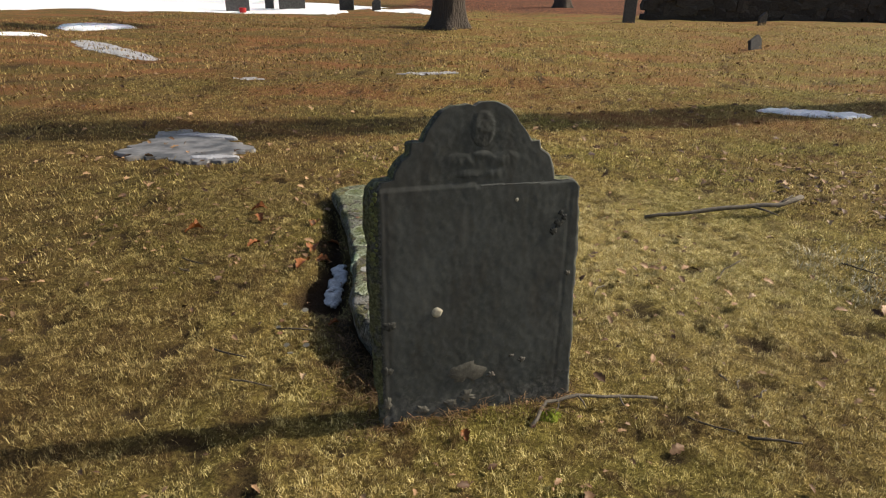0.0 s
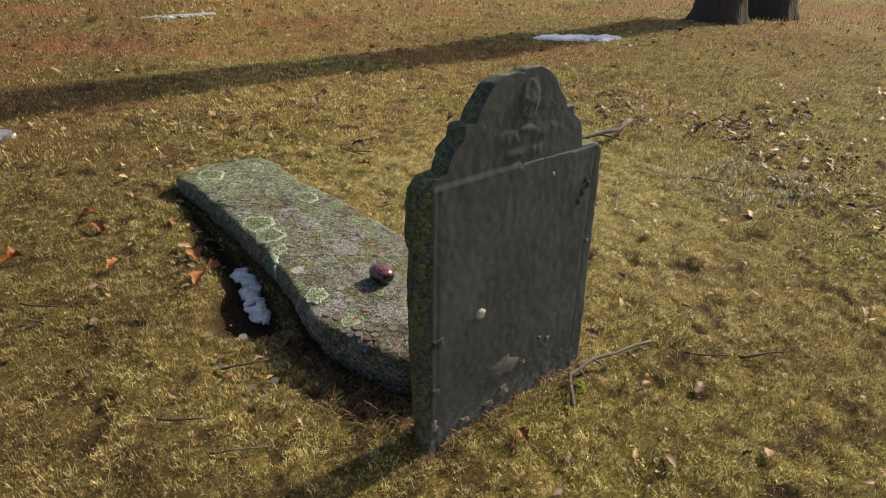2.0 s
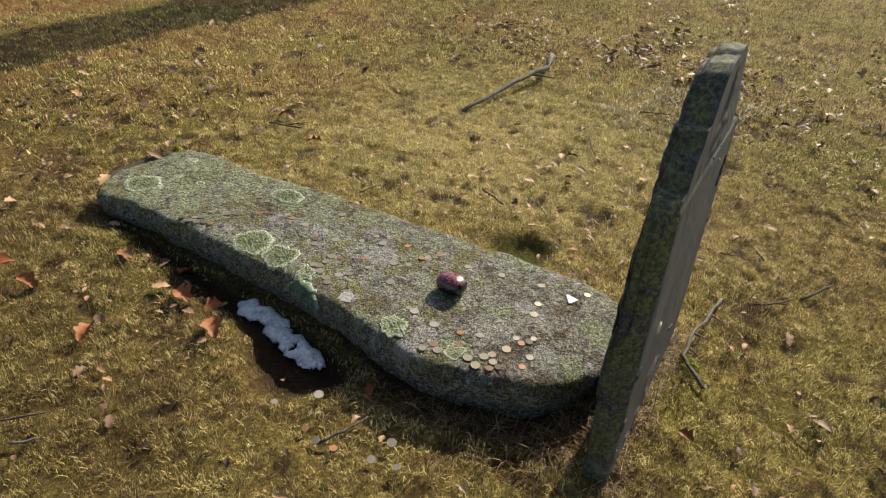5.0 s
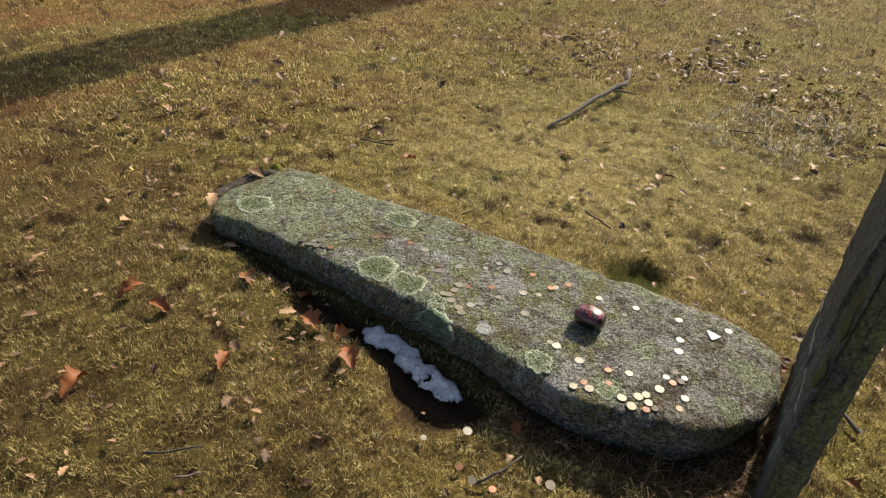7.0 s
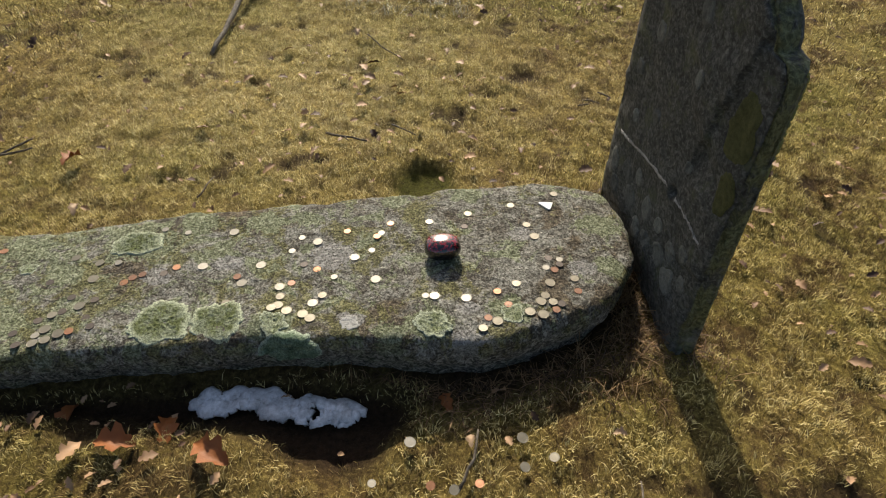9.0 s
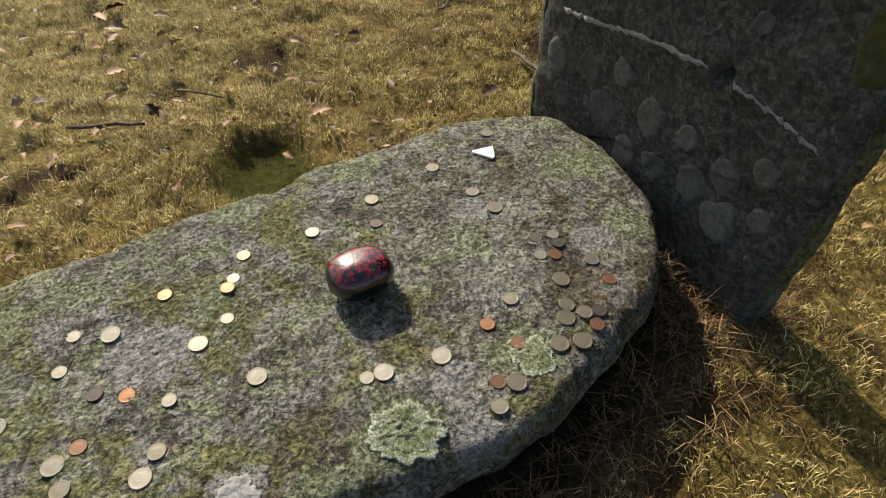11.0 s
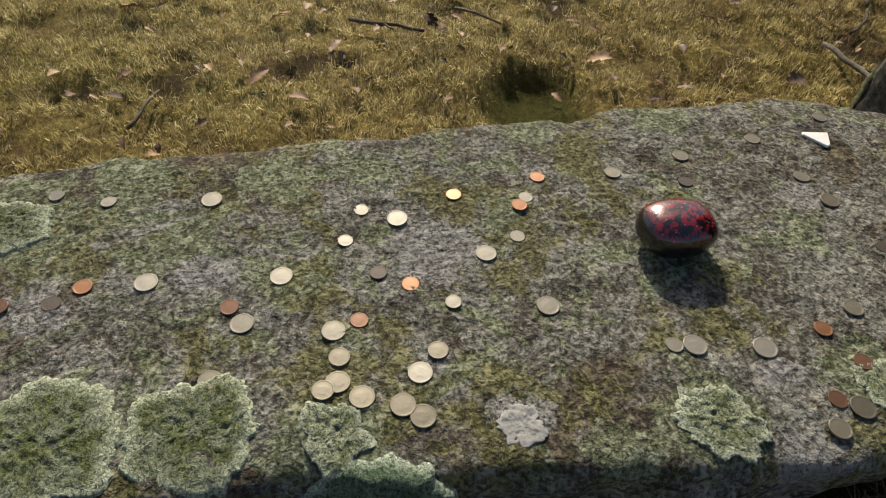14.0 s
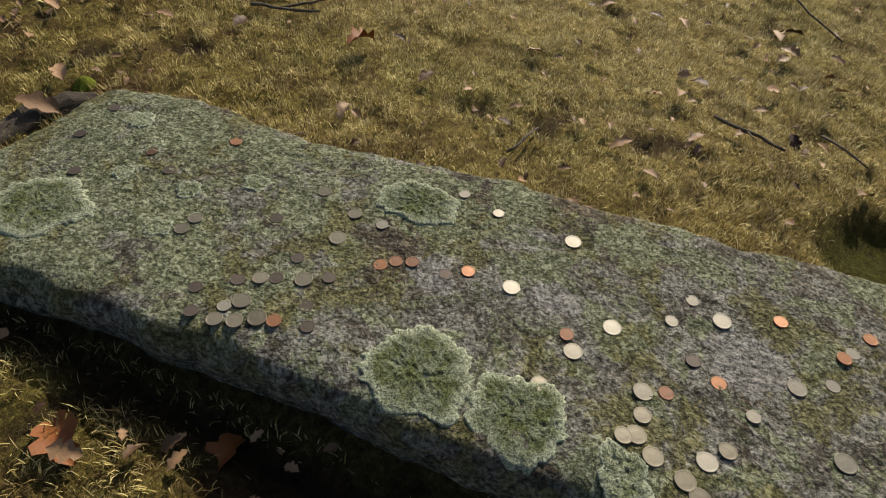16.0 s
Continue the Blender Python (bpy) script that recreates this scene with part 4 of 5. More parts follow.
back_crust([(0.30, 0.292), (0.206, 0.306), (0.08, 0.334), (-0.042, 0.346)], 0.011, 1, M_VEIN, "quartz_vein", "thin white vein")
back_crust([(-0.068, 0.342), (-0.15, 0.334), (-0.225, 0.318)], 0.010, 2, M_VEIN, "quartz_vein", "thin white vein")


def back_spot(u, v, r, seed, material, label, tall=1.2):
    """A lobed crust of lichen on the back of the headstone."""
    n, rings = 44, 6
    verts = [HEAD_AT + HEAD_AX * u + HEAD_UP * v + HEAD_N * (back_depth(u, v) + 0.0018)]
    for k in range(1, rings + 1):
        f = k / rings
        for i in range(n):
            a = 2 * math.pi * i / n
            rr = r * f * (1 + 0.24 * fbm(math.cos(a) * 1.3, math.sin(a) * 1.3, seed, 4) + 0.04 * fbm(math.cos(a) * 9, math.sin(a) * 9, seed, 2))
            uu, vv = u + rr * math.cos(a), v + rr * math.sin(a) * tall
            verts.append(HEAD_AT + HEAD_AX * uu + HEAD_UP * vv + HEAD_N * (back_depth(uu, vv) + 0.0018 + 0.0012 * f - 0.004 * (f == 1)))
    faces = [(0, 1 + i, 1 + (i + 1) % n) for i in range(n)] + [tuple(q + 1 for q in f)[::-1] for f in grid_faces(rings, n)]
    return part("lichen_spot", mesh_of("lichen_spot", verts, faces, material), headstone, label)


for u, v, r, seed in ((0.30, 0.20, 0.030, 3), (0.27, 0.13, 0.026, 23), (0.21, 0.22, 0.028, 4), (0.16, 0.16, 0.034, 24), (0.13, 0.25, 0.022, 25), (0.09, 0.11, 0.030, 5), (0.05, 0.21, 0.030, 10),
                      (0.02, 0.13, 0.026, 11), (-0.03, 0.22, 0.020, 26), (-0.06, 0.15, 0.030, 6), (-0.11, 0.20, 0.026, 27), (-0.13, 0.12, 0.034, 9), (-0.17, 0.25, 0.022, 12), (-0.19, 0.17, 0.020, 28),
                      (0.23, 0.38, 0.018, 14), (0.12, 0.44, 0.020, 7), (0.27, 0.50, 0.022, 16), (-0.08, 0.43, 0.014, 13), (0.02, 0.74, 0.026, 15), (-0.03, 0.62, 0.018, 8), (0.20, 0.62, 0.024, 29)):
    back_spot(u, v, r, seed, M_GREY_SPOT, "flat grey lichen rosette")
back_spot(-0.205, 0.605, 0.050, 31, M_OLIVE_FILM, "thin olive-green algae film", 1.5)
back_spot(-0.225, 0.47, 0.030, 32, M_OLIVE_FILM, "thin olive-green algae film", 1.8)


# ---- coins ----
def coin_mesh(name, radius, thick, material):
    prof = [(0.0, thick * 0.9), (0.16, thick * 0.98), (0.40, thick * 0.98), (0.56, thick * 0.92), (0.84, thick * 0.91), (0.88, thick), (0.97, thick), (1.0, thick * 0.9), (1.0, 0.0)]
    n = 28
    verts = []
    for f, z in prof[1:]:
        for i in range(n):
            a = 2 * math.pi * i / n
            k = 1 + (0.35 * math.sin(3 * a + 1) + 0.2 * math.sin(5 * a)) * (0.1 < f < 0.5)
            verts.append((radius * f * k * math.cos(a), radius * f * k * math.sin(a), z))
    faces = grid_faces(len(prof) - 1, n) + [tuple(range(n))]
    me = mesh_of(name, verts, [f[::-1] if len(f) == 4 else f for f in faces], material, False)
    return me


COINS = {
    "quarter": (coin_mesh("quarter", 0.0128, 0.0018, M_SILVER), "shiny silver quarter dollar coin lying on stone", [
        (-0.075, 2.696), (-0.072, 2.460), (-0.115, 2.346), (-0.184, 2.272), (-0.183, 2.576), (-0.214, 2.720), (-0.252, 2.599), (-0.248, 2.501),
        (-0.286, 2.403), (-0.217, 2.116), (-0.209, 2.039)]),
    "dull_quarter": (coin_mesh("dull_quarter", 0.0128, 0.0018, M_NICKEL), "dull grey quarter dollar coin lying on stone", [
        (-0.308, 2.483), (-0.321, 2.456), (-0.324, 2.415), (-0.333, 2.394), (0.048, 1.889), (-0.121, 1.840), (-0.188, 1.859), (-0.226, 1.883), (-0.228, 1.851),
        (-0.268, 1.956), (-0.302, 2.972), (-0.390, 2.953), (-0.469, 2.989), (-0.475, 2.952)]),
    "dime": (coin_mesh("dime", 0.0092, 0.0014, M_SILVER), "small silver dime lying on stone", [
        (-0.065, 2.507), (-0.118, 2.516), (-0.011, 2.300), (-0.081, 2.309), (-0.192, 2.378), (-0.220, 2.138), (-0.033, 1.820), (-0.069, 1.853), (-0.240, 2.939),
        (-0.490, 2.999), (-0.098, 2.885), (-0.099, 2.818)]),
    "penny": (coin_mesh("penny", 0.0099, 0.0015, M_COPPER), "bright copper penny lying on stone", [
        (-0.019, 2.394), (0.032, 2.285), (-0.028, 2.308), (-0.173, 2.429), (-0.174, 1.967), (-0.247, 3.265), (-0.301, 2.889), (-0.230, 2.784), (-0.464, 2.932)]),
    "tarnished_penny": (coin_mesh("tarnished_penny", 0.0099, 0.0015, M_DARK), "blackened tarnished penny lying on stone", [
        (-0.162, 2.468), (0.054, 2.082), (-0.033, 1.848), (-0.052, 1.819), (-0.186, 1.809), (-0.403, 3.479), (-0.323, 3.504), (-0.463, 3.395), (-0.367, 3.283),
        (-0.331, 3.072), (-0.367, 2.989), (-0.493, 3.054), (-0.448, 3.022), (-0.412, 2.984), (-0.365, 2.928), (-0.256, 2.805), (-0.523, 3.024), (-0.421, 2.917), (-0.443, 2.891)]),
    "brown_penny": (coin_mesh("brown_penny", 0.0099, 0.0015, M_BROWN), "brown oxidised penny lying on stone", [
        (-0.233, 2.619), (-0.230, 2.477), (-0.072, 1.831), (-0.135, 1.770), (-0.207, 1.821), (-0.212, 1.936), (-0.262, 1.979), (-0.356, 3.345), (-0.282, 2.876), (-0.268, 2.857)]),
    "nickel": (coin_mesh("nickel", 0.0111, 0.0019, M_NICKEL), "dull grey nickel lying on stone", [
        (-0.279, 2.488), (-0.320, 2.495), (-0.257, 2.388), (-0.322, 2.609), (0.058, 2.181), (0.111, 2.080), (0.169, 1.965), (0.242, 1.845), (0.093, 1.914),
        (-0.093, 1.780), (-0.140, 1.923), (-0.167, 1.850), (-0.184, 1.830), (-0.295, 1.987), (-0.241, 3.059), (-0.408, 3.165), (-0.435, 3.162), (-0.248, 2.987),
        (-0.426, 3.001), (-0.512, 2.991), (-0.497, 2.970)]),
}
rnd = random.Random(4)
placed = []
for kind, (me, label, spots) in COINS.items():
    name = {"dull_quarter": "quarter", "tarnished_penny": "penny", "brown_penny": "penny"}.get(kind, kind)
    for x, y in spots:
        ob = tagged(new(name, me), label, "coin", "coins on the grave slab")
        lift = 0.0004
        slope = [ledger_z(x + 0.01, y) - ledger_z(x - 0.01, y), ledger_z(x, y + 0.01) - ledger_z(x, y - 0.01)]
        over = [p for p in placed if math.hypot(p[0] - x, p[1] - y) < 0.021]
        lift += 0.0017 * len(over)
        placed.append((x, y))
        tip = Matrix.Rotation(-slope[0] / 0.02 + rnd.uniform(-0.04, 0.04), 4, "Y") @ Matrix.Rotation(slope[1] / 0.02 + rnd.uniform(-0.04, 0.04), 4, "X")
        ob.matrix_world = Matrix.Translation((x, y, ledger_z(x, y) + lift)) @ tip @ Matrix.Rotation(rnd.uniform(0, 6.28), 4, "Z")
for kind, x, y in (("quarter", -0.55, 2.11), ("dull_quarter", -0.49, 1.87), ("nickel", -0.56, 1.86), ("nickel", -0.53, 1.80), ("nickel", -0.63, 2.00), ("penny", -0.63, 2.05), ("penny", -0.61, 1.95), ("dime", -0.65, 2.17)):
    ob = tagged(new(kind.replace("dull_", ""), COINS[kind][0]), COINS[kind][1].replace("on stone", "in the dry grass"), "coin", "coins in the grass")
    ob.matrix_world = Matrix.Translation((x, y, ground_at(x, y) + 0.021)) @ Euler((rnd.uniform(-0.2, 0.2), rnd.uniform(-0.2, 0.2), rnd.uniform(0, 6))).to_matrix().to_4x4()


# ---- painted pebble and white chip ----
def build_pebble():
    verts, faces = [], []
    rows, cols = 36, 56
    for r in range(rows + 1):
        th = math.pi * r / rows
        for c in range(cols):
            ph = 2 * math.pi * c / cols
            s, k = math.sin(th), math.cos(th)
            x, y, z = s * math.cos(ph), s * math.sin(ph), k
            e = (abs(x) ** 2.5 + abs(y) ** 2.5 + abs(z) ** 2.5) ** (-1 / 2.5)
            w = 1 + 0.03 * fbm(x, y, z, 2)
            verts.append((0.038 * x * e * w, 0.047 * y * e * w, 0.0285 * z * e * w + 0.0285))
    faces = grid_faces(rows + 1, cols)
    return mesh_of("painted_pebble", verts, [f[::-1] for f in faces], M_PEBBLE)


pebble = tagged(new("painted_pebble", build_pebble()), "glossy black painted pebble with dotted dark red top", "pebble")
pebble.matrix_world = pose(-0.068, 2.122, ledger_z(-0.068, 2.122) + 0.001, 0, 0, 14)


def build_chip():
    top = [(-0.019, -0.013), (0.021, -0.015), (0.023, -0.009), (-0.002, 0.020), (-0.008, 0.017)]
    n = len(top)
    verts = [(x, y, 0.0) for x, y in top] + [(x, y, 0.002) for x, y in top] + [(x * 0.93, y * 0.93, 0.003) for x, y in top]
    return mesh_of("white_chip", verts, grid_faces(3, n) + [tuple(range(2 * n, 3 * n))], M_WHITE, False)


chip = tagged(new("white_chip", build_chip()), "small triangular white stone chip lying on the slab", "stone chip")
chip.matrix_world = pose(0.185, 1.862, ledger_z(0.185, 1.862) + 0.001, 0, 0, 100)


# ---- snow and melt water ----
def sheet(name, loop, height, material, label, category, kind="", rim=0.02, base=None, lump=0.01, ragged=None):
    """A lens of snow or water with an uneven edge, lying on the turf."""
    loop = smooth_loop(loop, 220)
    cen = loop.mean(0)
    size = np.linalg.norm(loop - cen, axis=1).mean()
    for i, (x, y) in enumerate(loop):
        d = loop[i] - cen
        if not ragged:
            loop[i] += d * (0.26 * fbm(x * 1.6 / size, y * 1.6 / size, size, 5) + 0.14 * fbm(x * 7 / size, y * 7 / size, size, 3))
    if ragged:
        tang = np.roll(loop, -2, 0) - np.roll(loop, 2, 0)
        side = np.stack([tang[:, 1], -tang[:, 0]], 1) / np.linalg.norm(tang, axis=1)[:, None]
        loop = loop + side * np.array([[ragged * fbm(x * 0.55 / ragged, y * 0.55 / ragged, 2.0, 4)] for x, y in loop])
    verts, rows = [], [0.0, 0.1, 0.2, 0.3, 0.4, 0.5, 0.6, 0.68, 0.75, 0.81, 0.86, 0.90, 0.94, 0.97, 0.985, 1.0, 1.004]
    for k, f in enumerate(rows):
        for p in loop:
            x, y = cen + f * (p - cen)
            top = (base if base is not None else ground_at(x, y))
            h = height * (1 - f ** 8) + lump * (fbm(x * 9, y * 9, 3.0, 4) + 0.6 * fbm(x * 38, y * 38, 5.0, 3)) * (1 - f ** 4)
            verts.append((x, y, top + (h if f < 1.002 else -rim)))
    return tagged(new(name, mesh_of(name, verts, [f[::-1] for f in grid_faces(len(rows), 220)][::-1], material)), label, category, kind=kind)


def build_snow_strip():
    """The last thin snow in the hollow beside the slab."""
    n, m = 150, 34
    verts, gone = [], set()
    for i in range(n):
        t = i / (n - 1)
        cx, cy = -0.515 + 0.055 * t + 0.010 * math.sin(6 * t), 2.645 - 0.405 * t
        taper = min(1.0, t / 0.10, (1 - t) / 0.12) ** 0.6
        for k in range(m):
            v = 2 * k / (m - 1) - 1
            half = taper * (0.031 + 0.014 * fbm(t * 8, 3.0 * (v > 0), 2.0, 3))
            x, y = cx + v * half, cy + 0.1 * v * half
            rise = (1 - abs(v) ** 3) * taper
            z = max(ground_at(x, y), -0.052) + 0.007 + 0.009 * rise + 0.006 * rise * (fbm(x * 24, y * 24, 3.0, 3) + 0.5 * fbm(x * 80, y * 80, 1.0, 3))
            hole = math.hypot((t - 0.74) / 0.030, (v + 0.1) / 0.42) + 0.6 * fbm(x * 60, y * 60, 7.0, 3)
            thin = abs(v) + 0.75 * fbm(x * 26, y * 26, 9.0, 4) + 0.2 * fbm(x * 130, y * 130, 6.0, 2)
            if hole < 1.0 or thin > 0.98:
                gone.add(i * m + k)
            edge = min(1.0, max(0.0, (1.1 - thin) / 0.35), max(0.0, (hole - 0.9) / 0.3))
            verts.append((x, y, z - 0.008 * (1 - edge)))
    faces = [f for f in grid_faces(n, m, False) if not gone.intersection(f)]
    me = mesh_of("snow_remnant", verts, faces, M_OLD_SNOW)
    ob = tagged(new("snow_remnant", me), "small strip of dirty melting snow beside the slab", "snow")
    thick = ob.modifiers.new("thickness", "SOLIDIFY")
    thick.thickness, thick.offset = 0.012, -1.0
    return ob


build_snow_strip()
far_w = float(land(np.array([-2.1]), np.array([4.75]))[0]) + 0.03
sheet("puddle", [(-2.6, 4.6), (-2.45, 5.2), (-2.1, 5.15), (-1.7, 4.85), (-1.6, 4.5), (-1.95, 4.3), (-2.4, 4.35)], 0.002, M_WATER, "shallow grey puddle of melt water with slush in dry grass", "puddle", "structure", 0.05, far_w, 0.0)
sheet("slush_strip", [(-2.4, 5.12), (-2.1, 5.2), (-1.85, 5.05), (-2.2, 5.08)], 0.008, M_SLUSH, "strip of wet snow at the edge of a puddle", "snow", base=far_w + 0.002, lump=0.004)
sheet("slush_strip", [(-2.0, 4.42), (-1.85, 4.48), (-1.65, 4.47), (-1.8, 4.38)], 0.006, M_SLUSH, "strip of wet snow at the edge of a puddle", "snow", base=far_w + 0.002, lump=0.004)
sheet("snow_remnant", [(3.45, 7.0), (3.75, 7.15), (4.3, 6.95), (4.55, 6.75), (4.2, 6.62), (3.7, 6.8)], 0.04, M_SNOW, "thin white patch of old snow in dry grass", "snow")
sheet("snow_remnant", [(-0.95, 9.6), (-0.4, 9.75), (-0.05, 9.7), (-0.4, 9.55)], 0.015, M_SLUSH, "thin grey patch of old snow in dry grass", "snow")
sheet("snow_remnant", [(-3.2, 8.7), (-2.9, 8.8), (-2.75, 8.7), (-3.0, 8.6)], 0.012, M_SLUSH, "thin grey patch of old snow in dry grass", "snow")
sheet("snow_remnant", [(-8.6, 14.2), (-7.4, 13.6), (-6.0, 11.9), (-5.4, 11.2), (-6.6, 11.6), (-7.8, 12.8)], 0.02, M_SLUSH, "grey wet snow lying in a hollow", "snow")
sheet("snow_remnant", [(-12.0, 19.3), (-10.5, 19.4), (-9.6, 18.6), (-10.6, 18.0), (-11.6, 18.3)], 0.06, M_SNOW, "white patch of old snow in dry grass", "snow")
sheet("snow_remnant", [(-12.5, 15.5), (-10.8, 15.8), (-9.9, 14.9), (-10.8, 14.2), (-12.2, 14.4)], 0.06, M_SNOW, "white patch of old snow in dry grass", "snow")
sheet("snow_field", [(-40, 25.5), (-24, 25.2), (-17, 26.5), (-11, 28.6), (-6, 31), (-5, 37), (-9, 46), (-25, 60), (-45, 60)], 0.12, M_SNOW, "broad sheet of old snow over the far graveyard", "snow", "structure", 0.1)
sheet("snow_remnant", [(-4.2, 33.5), (-2.6, 30.8), (-1.2, 30.2), (-0.4, 32), (-1.8, 36), (-3.6, 38)], 0.08, M_SNOW, "white patch of old snow before the woods", "snow")


# ---- sticks ----
def stick(points, r0, r1, label, forks=(), name="stick", lift=0.012, seed=1, wood=None):
    """A dead stick lying on the turf; forks: (place along it, end dx, dy, dz)."""
    rs = random.Random(seed)
    pts = []
    base = [Vector((x, y, ground_at(x, y) + lift + h)) for x, y, h in points]
    for i in range(len(base) - 1):
        for t in (0.0, 0.33, 0.66):
            p = base[i].lerp(base[i + 1], t)
            pts.append(p + Vector((rs.uniform(-1, 1), rs.uniform(-1, 1), rs.uniform(-0.3, 0.5))) * r0 * 0.8)
    pts.append(base[-1])
    n = len(pts)
    pieces = [tube(pts, [r0 + (r1 - r0) * i / (n - 1) for i in range(n)], 9, 0.35, seed)]
    for at, dx, dy, dz in forks:
        k = min(n - 2, int(at * (n - 1)))
        a = pts[k]
        e = a + Vector((dx, dy, dz))
        mid = a.lerp(e, 0.5) + Vector((rs.uniform(-1, 1), rs.uniform(-1, 1), 0)) * r0
        r = (r0 + (r1 - r0) * at) * 0.6
        pieces.append(tube([a, mid, e], [r, r * 0.75, r * 0.4], 7, 0.3, seed + 5))
    v, f = joined(pieces)
    return tagged(new(name, mesh_of(name, v, f, wood or M_STICK)), label, name.replace("_", " "))


stick([(1.16, 3.37, 0.005), (1.45, 3.42, 0.02), (1.75, 3.46, 0.045), (1.98, 3.48, 0.05), (2.18, 3.60, 0.06)], 0.010, 0.017, "bent grey dead branch lying in dry grass", [(0.6, 0.12, -0.10, -0.02), (0.8, 0.10, 0.05, 0.05)], "branch", 0.016, 2, M_GREY_WOOD)
stick([(0.30, 1.455, 0.0), (0.36, 1.555, 0.02), (0.46, 1.585, 0.03), (0.60, 1.60, 0.02), (0.73, 1.625, 0.015)], 0.006, 0.005, "forked grey twig leaning at the foot of the headstone", [(0.55, 0.02, -0.05, -0.01), (0.8, 0.015, -0.05, -0.012), (0.4, -0.02, -0.06, -0.005)], "twig", 0.014, 3, M_GREY_WOOD)
for i, (x, y, ang, ln, r) in enumerate((
    (-0.62, 1.63, -9, 0.15, 0.004), (-0.56, 1.98, -9, 0.14, 0.005), (1.02, 1.43, -17, 0.15, 0.006), (0.86, 1.5, -32, 0.14, 0.0045), (-1.17, 2.5, -28, 0.14, 0.004),
    (-1.17, 2.41, -24, 0.06, 0.005), (-0.75, 1.8, -24, 0.15, 0.0045), (0.24, 2.96, -1, 0.12, 0.004), (0.32, 3.7, -22, 0.12, 0.005),
    (0.6, 2.59, -108, 0.18, 0.006), (1.03, 1.71, -116, 0.07, 0.004), (1.09, 1.66, -133, 0.07, 0.005), (0.26, 3.7, -59, 0.18, 0.006),
    (0.3, 4.22, -109, 0.28, 0.0045), (1.36, 2.63, -133, 0.29, 0.004), (2.01, 2.69, -63, 0.17, 0.005), (0.99, 1.74, -80, 0.04, 0.0045),
    (0.7, 2.4, -122, 0.13, 0.004),
)):
    a = radians(ang)
    dx, dy = math.cos(a) * ln / 2, math.sin(a) * ln / 2
    stick([(x - dx, y - dy, 0.0), (x + dy * 0.12, y - dx * 0.12, 0.006), (x + dx, y + dy, 0.004)], r * 0.8, r * 0.5, "short dark dead twig lying in dry grass", [(0.5, dx * 0.4 + dy * 0.3, dy * 0.4 - dx * 0.3, 0.01)] if i % 3 == 0 else (), "twig", 0.018, 20 + i)


log_v, log_f = tube([(-0.78, 3.57, -0.02), (-0.70, 3.61, -0.012), (-0.62, 3.65, 0.0), (-0.54, 3.68, 0.008), (-0.46, 3.70, 0.012), (-0.38, 3.71, 0.016), (-0.32, 3.705, 0.018), (-0.27, 3.69, 0.012)], [0.010, 0.017, 0.021, 0.023, 0.026, 0.028, 0.026, 0.015], 18, 0.5, 8)
tagged(new("log", mesh_of("log", log_v, log_f, M_LOG)), "short dark rotten log lying against the foot of the slab", "log")


# ---- dead leaves ----
def leaf_shape(size, seed, curl=0.35):
    """A curled, lobed oak leaf: vertices and faces round its own base."""
    rs = random.Random(seed)
    n = 9
    verts = []
    for i in range(n + 1):
        t = i / n
        w = 0.36 * math.sin(math.pi * min(1, t * 1.02 + 0.02)) ** 0.7 * (0.72 + 0.28 * math.sin(t * 19 + rs.random())) + 0.015
        z = curl * (0.35 * math.sin(t * 2.6 + rs.random() * 0.3))
        lift = curl * w * 1.1 * (0.6 + rs.random())
        verts += [(t - 0.5, -w, z + lift), (t - 0.5, -w * 0.5, z + lift * 0.25), (t - 0.5, 0, z), (t - 0.5, w * 0.5, z + lift * 0.25), (t - 0.5, w, z + lift * (0.4 + rs.random()))]
    faces = grid_faces(n + 1, 5, False)
    return [tuple(c * size for c in v) for v in verts], faces


